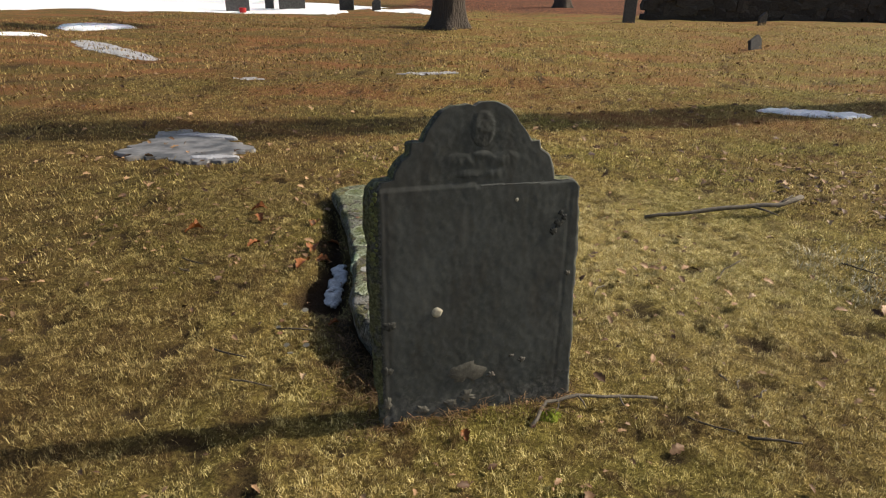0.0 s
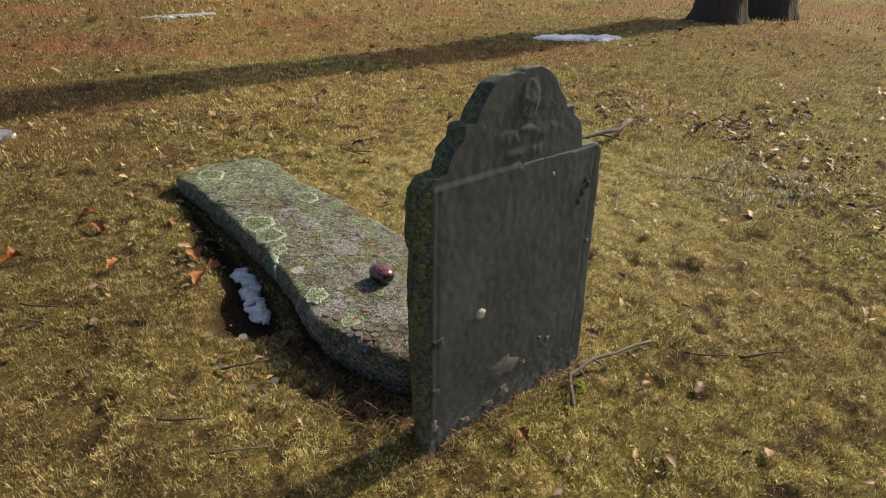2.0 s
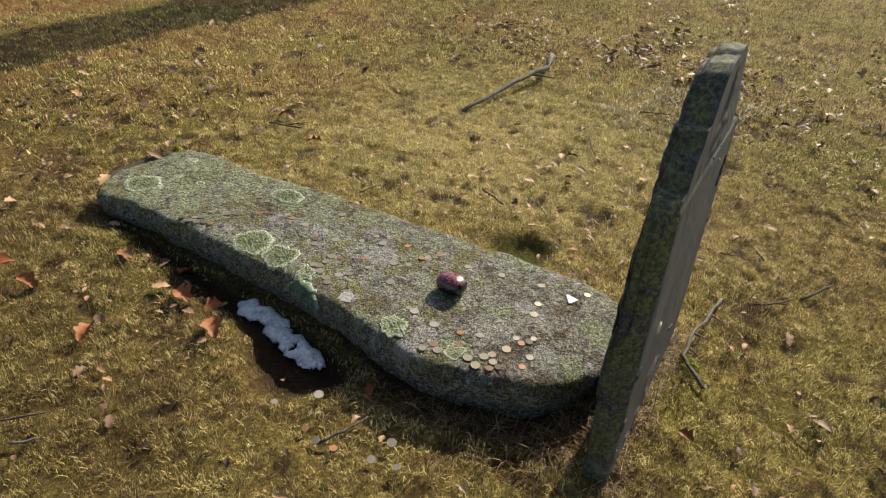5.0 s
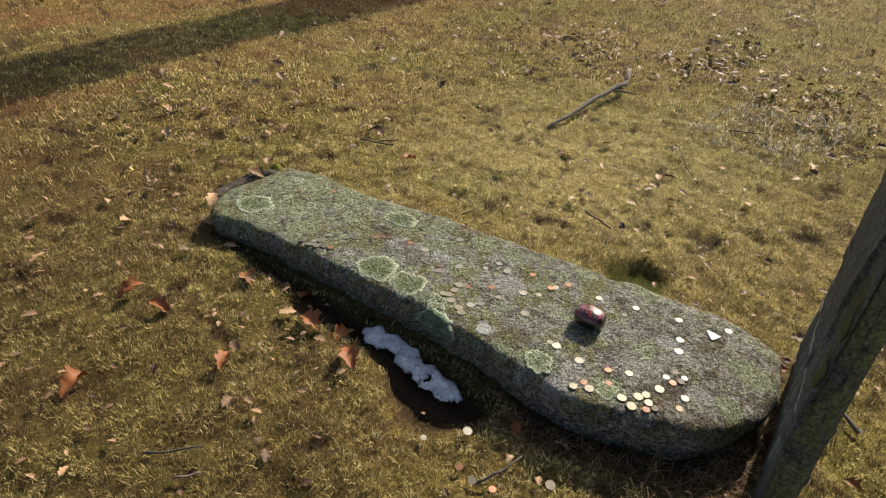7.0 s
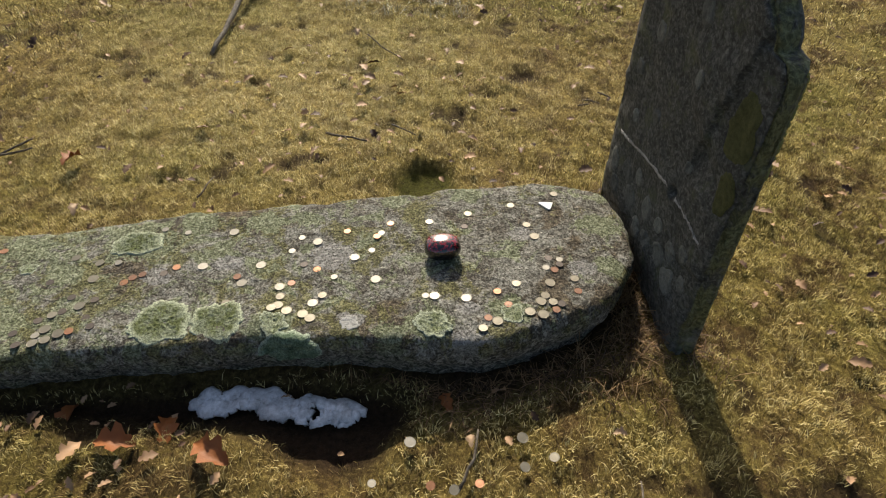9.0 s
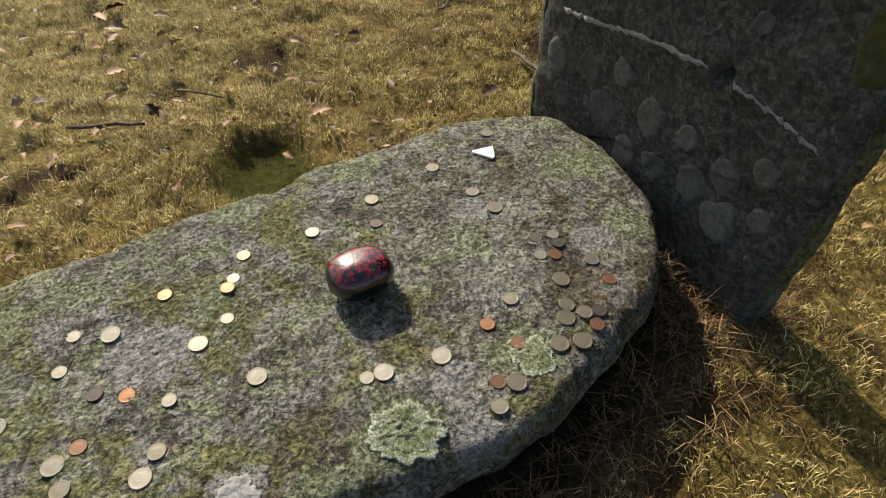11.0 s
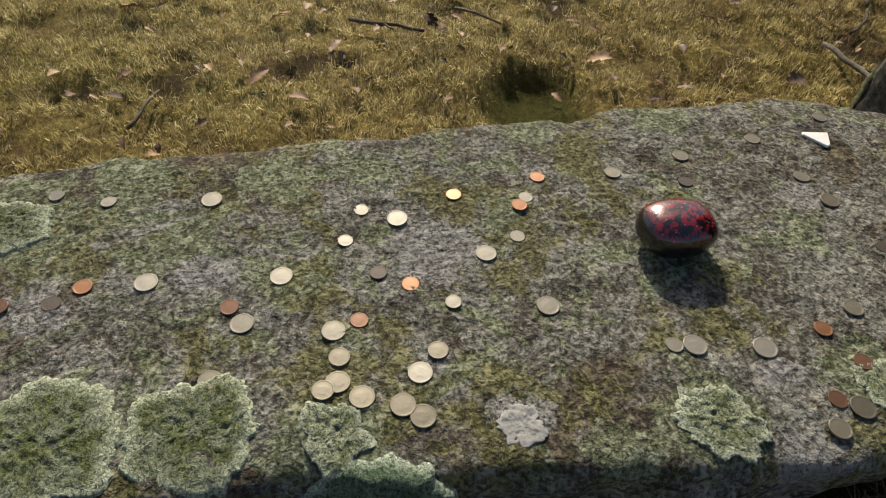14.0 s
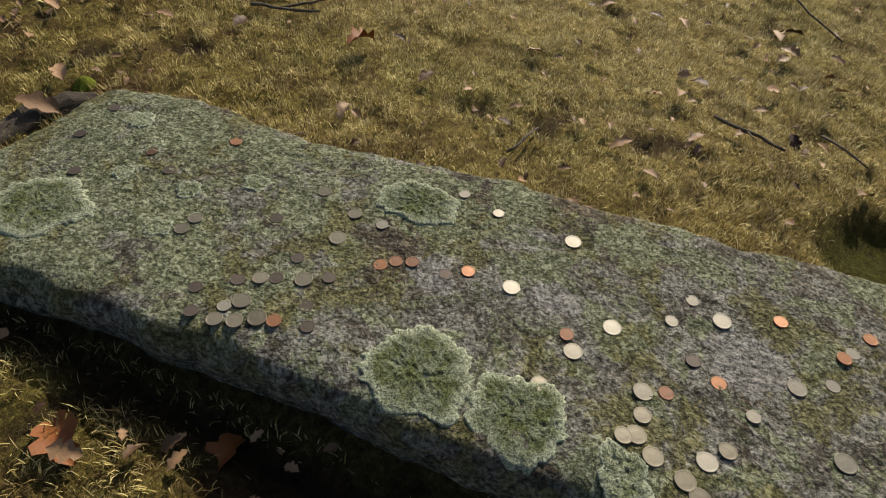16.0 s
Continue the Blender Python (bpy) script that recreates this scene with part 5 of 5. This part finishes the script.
for i, (x, y, size, ang, kind, h) in enumerate((
    (-0.655, 2.515, 0.13, 70, "o", 0.015), (-0.60, 2.66, 0.11, 20, "o", -0.005), (-0.66, 2.74, 0.12, 100, "o", 0.0), (-1.06, 3.17, 0.12, 10, "o", 0.02), (-1.02, 3.04, 0.10, 120, "o", 0.02),
    (-1.30, 2.85, 0.13, 35, "o", 0.02), (-0.95, 2.72, 0.10, 50, "o", 0.02), (-0.72, 3.05, 0.12, 80, "o", -0.01), (1.463, 2.787, 0.09, 10, "p", 0.025), (0.257, 3.436, 0.11, -10, "o", 0.022),
    (0.40, 2.84, 0.05, 40, "p", 0.02), (0.03, 3.28, 0.09, 20, "p", 0.02), (-0.55, 4.30, 0.13, 85, "p", 0.03), (1.75, 3.05, 0.08, 0, "p", 0.025), (1.60, 3.70, 0.09, 60, "p", 0.025),
    (-0.42, 2.05, 0.07, 30, "o", 0.0), (0.36, 1.70, 0.06, 140, "o", 0.01), (-0.52, 1.98, 0.06, 10, "p", 0.02), (-0.45, 1.66, 0.06, 95, "p", 0.02), (1.35, 2.35, 0.08, 25, "p", 0.022),
    (0.5, 4.4, 0.10, 25, "p", 0.025), (0.1, 1.40, 0.06, 100, "o", 0.02), (2.2, 3.3, 0.09, 70, "p", 0.022), (-0.6, 2.9, 0.11, 10, "o", -0.01),
)):
    v, f = leaf_shape(size * (0.75 if kind == "o" else 0.55), 100 + i, 0.65)
    mat = M_ORANGE_LEAF if kind == "o" else M_PALE_LEAF
    ob = tagged(new("dead_leaf", mesh_of("dead_leaf", v, f, mat)), "curled orange-brown dead oak leaf in the grass" if kind == "o" else "curled bleached dead oak leaf in the grass", "leaf", "fallen leaves")
    ob.matrix_world = pose(x, y, ground_at(x, y) + h, rnd.uniform(-14, 14), rnd.uniform(-14, 14), ang)


def scatter_points(n, box, seed):
    rs = np.random.RandomState(seed)
    return rs.uniform(box[0], box[1], n), rs.uniform(box[2], box[3], n), rs


def build_litter():
    """Small leaves and leaf crumbs strewn over the turf."""
    shapes = [np.array(leaf_shape(1.0, 300 + k, 0.28)[0]) for k in range(6)]
    faces = np.array(leaf_shape(1.0, 1)[1])
    allv, allf, o = [], [], 0
    for n, box, smin, smax, seed in ((3400, (-2.0, 3.0, 0.5, 5.0), 0.010, 0.036, 5), (500, (-2.0, 3.0, 0.5, 5.0), 0.03, 0.06, 15), (420, (0.9, 3.4, 2.2, 4.8), 0.025, 0.075, 6), (260, (1.45, 2.35, 3.0, 3.75), 0.025, 0.07, 16), (200, (2.6, 3.6, 3.3, 4.6), 0.03, 0.08, 17), (120, (2.4, 5.2, 2.0, 4.0), 0.04, 0.09, 9), (2800, (-7, 9, 3.5, 14), 0.03, 0.085, 7), (1500, (-10, 14, 12, 30), 0.05, 0.11, 8)):
        x, y, rs = scatter_points(n, box, seed)
        keep = ~inside(LEDGER_LOOP[::4], x, y)
        clump = np.array([noise.noise(Vector((a * 0.9, b * 1.4, 5.5))) for a, b in zip(x, y)])
        keep &= clump + rs.uniform(-0.5, 0.5, n) > -0.02
        x, y = x[keep], y[keep]
        z = turf(x, y)
        for i in range(len(x)):
            s = rs.uniform(smin, smax)
            e = Euler((rs.normal(0, 0.3), rs.normal(0, 0.3), rs.uniform(0, 6.28)))
            m = np.array(e.to_matrix())
            allv.append(shapes[i % 6] * s @ m.T + np.array([x[i], y[i], z[i] + 0.016 + 0.06 * s]))
            allf.append(faces + o)
            o += len(shapes[0])
    me = mesh_of("leaf_litter", np.concatenate(allv).tolist(), np.concatenate(allf).tolist(), M_LITTER)
    return tagged(new("leaf_litter", me), "scattered small brown and bleached dead leaves", "leaf litter", kind="stuff")


build_litter()


# ---- grass ----
HEAD_FOOT = [tuple((HEAD_AT + HEAD_AX * u + HEAD_N * d)[:2]) for u, d in ((-0.26, -0.005), (0.375, -0.005), (0.375, 0.075), (-0.26, 0.075))]


def build_grass(name, density, box, length, width, seed, hole=None, label="", material=None):
    area = (box[1] - box[0]) * (box[3] - box[2])
    n = int(area * density)
    x, y, rs = scatter_points(n, box, seed)
    keep = ~inside(LEDGER_LOOP[::4], x, y) & ~inside(HEAD_FOOT, x, y)
    if hole:
        keep &= ~((x > hole[0]) & (x < hole[1]) & (y > hole[2]) & (y < hole[3]))
    keep &= ~((near_line(LEDGER_LOOP[::20], x, y) < 0.10) & (y < 2.1) & (x < 0.2) & (rs.uniform(0, 1, n) < 0.94))
    keep &= (near_line(TRENCH, x, y) > -0.01 + rs.uniform(-0.04, 0.02, n)) & (near_line(PIT, x, y) > rs.uniform(-0.04, 0.01, n))
    for poly in ([(-2.6, 4.35), (-2.6, 5.2), (-1.65, 5.1), (-1.6, 4.35)], [(3.5, 6.75), (3.5, 7.1), (4.5, 6.95), (4.5, 6.65)]):
        keep &= ~inside(poly, x, y)
    x, y = x[keep], y[keep]
    cell = 0.046 if length < 0.03 else 0.07 if length < 0.05 else 0.16
    best = np.full(len(x), 1e9)
    key2, ox, oy = (np.zeros(len(x)) for _ in range(3))
    for i in (-1, 0, 1):
        for j in (-1, 0, 1):
            cx, cy = np.floor(x / cell) + i, np.floor(y / cell) + j
            h1 = np.abs(np.sin(cx * 12.9898 + cy * 78.233) * 43758.5453) % 1.0
            h2 = np.abs(np.sin(cx * 39.346 + cy * 11.135) * 24634.6345) % 1.0
            px, py = (cx + h1) * cell - x, (cy + h2) * cell - y
            d = np.hypot(px, py)
            m = d < best
            best[m], key2[m], ox[m], oy[m] = d[m], h2[m], px[m], py[m]
    thin = (key2 > 0.14) & (rs.uniform(0, 1, len(x)) > 0.75 * sstep(0.55, 0.95, best / (0.75 * cell)))
    patch = 0.35 * vnoise(x * 4.5, y * 4.5, 5) + 0.4 * vnoise(x * 13, y * 13, 6)
    thin &= rs.uniform(0, 1, len(x)) > 1.1 * bare(x, y)
    keep = (thin & (rs.uniform(0, 1, len(x)) < 0.86 + 0.8 * patch)) | (rs.uniform(0, 1, len(x)) < 0.05)
    x, y, key2, ox, oy, best = (q[keep] for q in (x, y, key2, ox, oy, best))
    n = len(x)
    dome = np.clip(1 - best / (0.75 * cell), 0, 1)
    z = turf(x, y) + cell * 0.30 * dome * key2
    az = np.arctan2(-oy, -ox) + rs.normal(0, 1.3, n)
    lean = np.clip(rs.normal(1.05, 0.45, n), 0.1, 1.7)
    ln = length * (0.5 + 0.9 * rs.uniform(0, 1, n) ** 1.8) * (0.6 + 0.7 * key2)
    wd = width * rs.uniform(0.7, 1.3, n)
    dx, dy = np.cos(az), np.sin(az)
    sx, sy = -dy * wd / 2, dx * wd / 2
    run1, rise1 = ln * 0.5 * np.sin(lean * 0.7), ln * 0.5 * np.cos(lean * 0.7)
    run2, rise2 = run1 + ln * 0.5 * np.sin(lean * 1.2), rise1 + ln * 0.5 * np.cos(lean * 1.2)
    v = np.empty((n, 5, 3))
    v[:, 0] = np.stack([x - sx, y - sy, z - 0.003], 1)
    v[:, 1] = np.stack([x + sx, y + sy, z - 0.003], 1)
    v[:, 2] = np.stack([x + dx * run1 + sx * 0.9, y + dy * run1 + sy * 0.9, z + rise1], 1)
    v[:, 3] = np.stack([x + dx * run1 - sx * 0.9, y + dy * run1 - sy * 0.9, z + rise1], 1)
    v[:, 4] = np.stack([x + dx * run2, y + dy * run2, z + rise2], 1)
    me = bpy.data.meshes.new(name)
    me.vertices.add(n * 5)
    me.vertices.foreach_set("co", v.ravel())
    o = (np.arange(n) * 5)[:, None]
    loops = np.concatenate([o + np.array([[0, 1, 2, 3]]), o + np.array([[3, 2, 4]])], 1).ravel()
    starts = np.stack([np.arange(n) * 7, np.arange(n) * 7 + 4], 1).ravel()
    me.loops.add(n * 7)
    me.loops.foreach_set("vertex_index", loops.astype(np.int32))
    me.polygons.add(n * 2)
    me.polygons.foreach_set("loop_start", starts.astype(np.int32))
    me.update(calc_edges=True)
    me.validate()
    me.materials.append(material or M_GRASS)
    return tagged(new(name, me), label or "short matted straw-coloured dry grass", "grass", kind="stuff")


NEAR = (-1.7, 1.9, 0.7, 4.0)
MIDDLE = (-4.5, 7.5, -0.4, 9.0)
build_grass("grass_near", 46000, NEAR, 0.0185, 0.00125, 1)
build_grass("grass_middle", 4800, MIDDLE, 0.030, 0.0036, 2, NEAR)
build_grass("grass_far", 230, (-14, 20, -6.0, 26), 0.075, 0.011, 3, MIDDLE)


def build_strands():
    """Long dead stalks fallen between the slab and the headstone."""
    rs = random.Random(6)
    pieces = []
    for k in range(650):
        if k < 520:
            a = rs.uniform(0.35, 1.0)
            x, y = 0.36 - a * 0.70 + rs.uniform(-0.02, 0.02), 1.665 - a * 0.085 + rs.uniform(-0.02, 0.03)
            if a > 0.8:
                x, y = rs.uniform(-0.38, -0.14), rs.uniform(1.54, 1.78)
                if inside(LEDGER_LOOP[::8], np.array([x]), np.array([y]))[0]:
                    continue
        else:
            x, y = rs.uniform(-0.25, 0.45), 1.49 + rs.uniform(-0.06, 0.03)
            y += 0.22 * x
        z = ground_at(x, y)
        d = Vector((rs.uniform(-1, 1), rs.uniform(-0.6, 0.6), rs.uniform(0.3, 1.3))).normalized()
        ln = rs.uniform(0.03, 0.10)
        p, pts = Vector((x, y, z)), []
        for i in range(4):
            pts.append(p.copy())
            p = p + d * ln / 3
            d = (d + Vector((rs.uniform(-0.5, 0.5), rs.uniform(-0.5, 0.5), -0.55))).normalized()
            p.z = max(p.z, z + 0.004)
        pieces.append(tube(pts, [0.0011, 0.001, 0.0008, 0.0004], 3))
    v, f = joined(pieces)
    return tagged(new("dead_stalks", mesh_of("dead_stalks", v, f, M_STALK)), "tangle of long dead grass stalks between the stones", "grass", kind="stuff")


build_strands()


def build_thatch():
    """Flat brown dead grass along the foot of the stones."""
    x, y, rs = scatter_points(60000, (-1.0, 0.8, 1.25, 3.85), 31)
    ds = near_line(LEDGER_LOOP[::12], x, y)
    dh = near_line(HEAD_FOOT, x, y)
    reach = np.where(y < 2.15, 0.15, 0.085) + 0.05 * vnoise(x * 9, y * 9, 21)
    keep = ((ds > 0.0) & (ds < reach * rs.uniform(0.2, 1.0, len(x)))) | ((dh > 0.0) & (dh < (0.04 + 0.03 * vnoise(x * 11, y * 11, 22)) * rs.uniform(0.1, 1.0, len(x))))
    keep &= (ds > 0.0) & (dh > 0.0) & (near_line(TRENCH, x, y) > 0.0) & (near_line(PIT, x, y) > -0.02)
    x, y = x[keep], y[keep]
    n = len(x)
    z = turf(x, y) + rs.uniform(0.002, 0.016, n)
    az, ln = rs.uniform(0, 6.283, n), rs.uniform(0.02, 0.06, n)
    up, wd = rs.normal(0.10, 0.28, n), rs.uniform(0.0010, 0.0019, n)
    dx, dy, dz = np.cos(az) * np.cos(up), np.sin(az) * np.cos(up), np.abs(np.sin(up))
    sx, sy = -np.sin(az) * wd / 2, np.cos(az) * wd / 2
    bow = rs.uniform(0.0, 0.008, n)
    v = np.empty((n, 6, 3))
    for k, (t, w) in enumerate(((0.0, 0.7), (0.5, 1.0), (1.0, 0.3))):
        lift = z + dz * ln * t + bow * (t == 0.5)
        v[:, 2 * k] = np.stack([x + dx * ln * (t - 0.5) - sx * w, y + dy * ln * (t - 0.5) - sy * w, lift], 1)
        v[:, 2 * k + 1] = np.stack([x + dx * ln * (t - 0.5) + sx * w, y + dy * ln * (t - 0.5) + sy * w, lift], 1)
    o = (np.arange(n) * 6)[:, None]
    quads = np.concatenate([o + np.array([[0, 1, 3, 2]]), o + np.array([[2, 3, 5, 4]])], 0)
    me = mesh_of("dead_thatch", v.reshape(-1, 3).tolist(), quads.tolist(), M_THATCH)
    return tagged(new("dead_thatch", me), "flat brown thatch of dead grass round the stones", "grass", kind="stuff")


build_thatch()


def build_moss_clump(x, y, r, seed, label):
    """A low cushion of bright moss."""
    n, rings = 40, 10
    verts = [(x, y, ground_at(x, y) + 0.016)]
    for k in range(1, rings + 1):
        f = k / rings
        for i in range(n):
            a = 2 * math.pi * i / n
            rr = r * f * (1 + 0.35 * fbm(math.cos(a) * 2, math.sin(a) * 2, seed, 4))
            px, py = x + rr * math.cos(a) * 1.3, y + rr * math.sin(a)
            verts.append((px, py, ground_at(px, py) + 0.016 * (1 - f * f) + 0.004 * fbm(px * 90, py * 90, seed, 3) - 0.008 * (k == rings)))
    faces = [(0, 1 + i, 1 + (i + 1) % n) for i in range(n)] + [tuple(q + 1 for q in f)[::-1] for f in grid_faces(rings, n)]
    return tagged(new("moss_clump", mesh_of("moss_clump", verts, faces, M_GREEN_MOSS)), label, "moss")


build_moss_clump(-0.27, 3.735, 0.022, 5.0, "small yellow-green moss cushion behind the slab")
build_moss_clump(0.365, 1.535, 0.032, 3.0, "small bright green moss cushion beside the headstone")


build_grass("grass_pale", 5000, (1.75, 2.6, 2.3, 2.95), 0.042, 0.003, 8, None, "patch of pale bleached grey dead grass", M_BLEACHED)


# ---- trees ----
def build_tree(x, y, r, height, seed, label, lean=(0.0, 0.0)):
    rs = random.Random(seed)
    z0 = float(land(np.array([x]), np.array([y]))[0])
    tree = tagged(new("tree"), label, "tree")
    tree.location = (x, y, z0)
    rows, cols = 40, 56
    phase = rs.uniform(0, 6)
    verts = []
    for k in range(rows):
        t = k / (rows - 1)
        h = -0.15 + (height * 0.55 + 0.15) * t ** 1.5
        flare = 1 + 0.28 * math.exp(-max(h, 0) / (0.3 * r + 0.08)) + 0.10 * math.exp(-max(h, 0) / 1.0)
        rr = r * (1 - 0.35 * t) * flare
        for c in range(cols):
            a = 2 * math.pi * c / cols
            root = 0.12 * math.exp(-max(h, 0) / (0.5 * r)) * math.cos(5 * a + phase)
            rid = 0.035 * fbm(math.cos(a) * 6, math.sin(a) * 6, h * 0.9 + seed, 4)
            q = rr * (1 + root + rid)
            verts.append((q * math.cos(a) + lean[0] * max(h, 0), q * math.sin(a) + lean[1] * max(h, 0), h))
    part("trunk", mesh_of("trunk", verts, grid_faces(rows, cols), M_BARK), tree)
    pieces = []

    def limb(p, d, rad, ln, depth):
        pts, radii = [p], [rad]
        steps = 5
        for k in range(steps):
            d = (d + Vector((rs.uniform(-1, 1), rs.uniform(-1, 1), rs.uniform(-0.5, 0.8))) * 0.22).normalized()
            p = p + d * ln / steps
            pts.append(p)
            radii.append(rad * (1 - 0.62 * (k + 1) / steps))
        pieces.append(tube(pts, radii, 8 if depth < 2 else 5, 0.15, rs.randint(0, 999)))
        if depth < 4:
            for k in range(2, steps + 1):
                for _ in range(1 if depth < 2 else rs.randint(0, 2)):
                    side = Vector((rs.uniform(-1, 1), rs.uniform(-1, 1), rs.uniform(-0.2, 0.7))).normalized()
                    limb(pts[k], (d * 0.6 + side).normalized(), radii[k] * 0.62, ln * rs.uniform(0.5, 0.72), depth + 1)

    top = Vector((lean[0] * height * 0.55, lean[1] * height * 0.55, height * 0.55))
    limb(top - Vector((0, 0, 0.6)), Vector((lean[0], lean[1], 1)).normalized(), r * 0.62, height * 0.45, 1)
    for k in range(5):
        a = k * 1.26 + rs.uniform(-0.4, 0.4)
        hh = height * rs.uniform(0.33, 0.52)
        limb(Vector((lean[0] * hh, lean[1] * hh, hh)), Vector((math.cos(a), math.sin(a), 0.7)).normalized(), r * 0.38, height * 0.36, 1)
    v, f = joined(pieces)
    part("branches", mesh_of("branches", v, f, M_BARK), tree, "bare winter branches")
    return tree


build_tree(6.95, 7.62, 0.33, 26, 11, "stout bare winter tree with dark furrowed bark")
build_tree(8.75, 8.35, 0.40, 28, 12, "stout bare winter tree with dark furrowed bark")
build_tree(-0.40, 21.6, 0.55, 19, 13, "thick old bare tree with deeply furrowed dark bark")
build_tree(7.0, 46.0, 0.55, 19, 14, "bare winter tree at the edge of the woods")


# ---- far headstones and wall ----
def slab_stone(name, x, y, w, h, t, turn, shape, label, tilt=0.0):
    """A far headstone: shape 'round', 'square' or 'gable' at the top."""
    prof = [(-w / 2, -0.2), (w / 2, -0.2)]
    if shape == "round":
        prof += [(w / 2 * math.cos(a), h - w / 2 + w / 2 * math.sin(a)) for a in np.linspace(0, math.pi, 15)]
    elif shape == "gable":
        prof += [(w / 2, h * 0.7), (w * 0.22, h), (-w / 2, h * 0.62)]
    else:
        prof += [(w / 2, h), (-w / 2, h)]
    n = len(prof)
    bm = bmesh.new()
    front = [bm.verts.new((u, -t / 2, v)) for u, v in prof]
    back = [bm.verts.new((u, t / 2, v)) for u, v in prof]
    bm.faces.new(front)
    bm.faces.new(back[::-1])
    for i in range(n):
        bm.faces.new((front[i], back[i], back[(i + 1) % n], front[(i + 1) % n]))
    bmesh.ops.recalc_face_normals(bm, faces=bm.faces)
    bmesh.ops.bevel(bm, geom=[e for e in bm.edges], offset=0.008, segments=1, affect="EDGES")
    me = bpy.data.meshes.new(name)
    bm.to_mesh(me)
    bm.free()
    me.materials.append(M_HEADSTONE)
    ob = tagged(new(name, me), label, "headstone", "far headstones")
    ob.matrix_world = pose(x, y, float(land(np.array([x]), np.array([y]))[0]), tilt, 0, turn)
    return ob


slab_stone("headstone", -10.85, 31.4, 1.1, 1.2, 0.3, 20, "square", "broad dark headstone standing before the snow")
slab_stone("headstone", -9.7, 32.8, 0.42, 0.9, 0.14, 5, "round", "narrow grey headstone standing before the snow")
slab_stone("headstone", -8.5, 32.6, 1.25, 1.3, 0.3, 25, "square", "broad dark headstone standing before the snow")
slab_stone("headstone", -5.96, 33.8, 0.75, 1.1, 0.12, 0, "round", "grey headstone at the edge of the snow")
slab_stone("headstone", -4.6, 35.2, 0.46, 0.75, 0.12, 10, "gable", "small grey headstone at the edge of the snow")
slab_stone("headstone", 6.9, 26.9, 0.48, 1.3, 0.16, 0, "square", "slim upright grey headstone post")
slab_stone("headstone", 7.3, 15.95, 0.40, 0.36, 0.08, 28, "gable", "small broken dark headstone leaning in the grass", -12)
slab_stone("headstone", 12.5, 27.3, 0.34, 0.55, 0.12, 15, "gable", "small pale headstone before a stone wall")

pot_v, pot_f = [], []
for f, z in ((0.6, 0.0), (0.9, 0.03), (1.0, 0.22), (1.05, 0.25), (0.9, 0.25), (0.8, 0.06), (0.0, 0.06)):
    pot_v += [(0.17 * f * math.cos(a), 0.17 * f * math.sin(a), z) for a in np.linspace(0, 2 * math.pi, 20, endpoint=False)]
pot = tagged(new("grave_pot", mesh_of("grave_pot", pot_v, [q[::-1] for q in grid_faces(7, 20)][::-1], M_RED)), "small red flower pot beside a far headstone", "pot")
pot.location = (-10.45, 30.9, float(land(np.array([-10.45]), np.array([30.9]))[0]))


def build_wall():
    """A dry stone wall along the wood's edge."""
    wall = tagged(new("stone_wall"), "low dark dry-stone boundary wall at the wood's edge", "wall", kind="structure")
    rs = random.Random(9)
    kinds = []
    for k in range(6):
        bm = bmesh.new()
        bmesh.ops.create_cube(bm, size=1.0)
        bmesh.ops.subdivide_edges(bm, edges=bm.edges, cuts=1)
        for v in bm.verts:
            v.co = v.co.normalized() * (0.35 + 0.45 * v.co.length) + Vector((rs.uniform(-1, 1), rs.uniform(-1, 1), rs.uniform(-1, 1))) * 0.06
        me = bpy.data.meshes.new("stone")
        bm.to_mesh(me)
        bm.free()
        me.materials.append(M_FIELDSTONE)
        kinds.append(me)
    x = 8.8
    while x < 30:
        w = rs.uniform(0.42, 0.8)
        y = 31.2 + 0.10 * (x - 8.8)
        z = float(land(np.array([x]), np.array([y]))[0]) - 0.1
        for row in range(4):
            h = rs.uniform(0.30, 0.42)
            ob = part("stone", kinds[rs.randrange(6)], wall)
            ob.matrix_world = Matrix.Translation((x + rs.uniform(-0.1, 0.1) + 0.2 * (row % 2), y + rs.uniform(-0.06, 0.06), z + h / 2)) @ Matrix.Rotation(rs.uniform(-0.15, 0.15), 4, "Z") @ Matrix.Diagonal((w * 1.25, 0.6, h * 1.35, 1))
            z += h * 0.88
        x += w * 0.95
    return wall


build_wall()
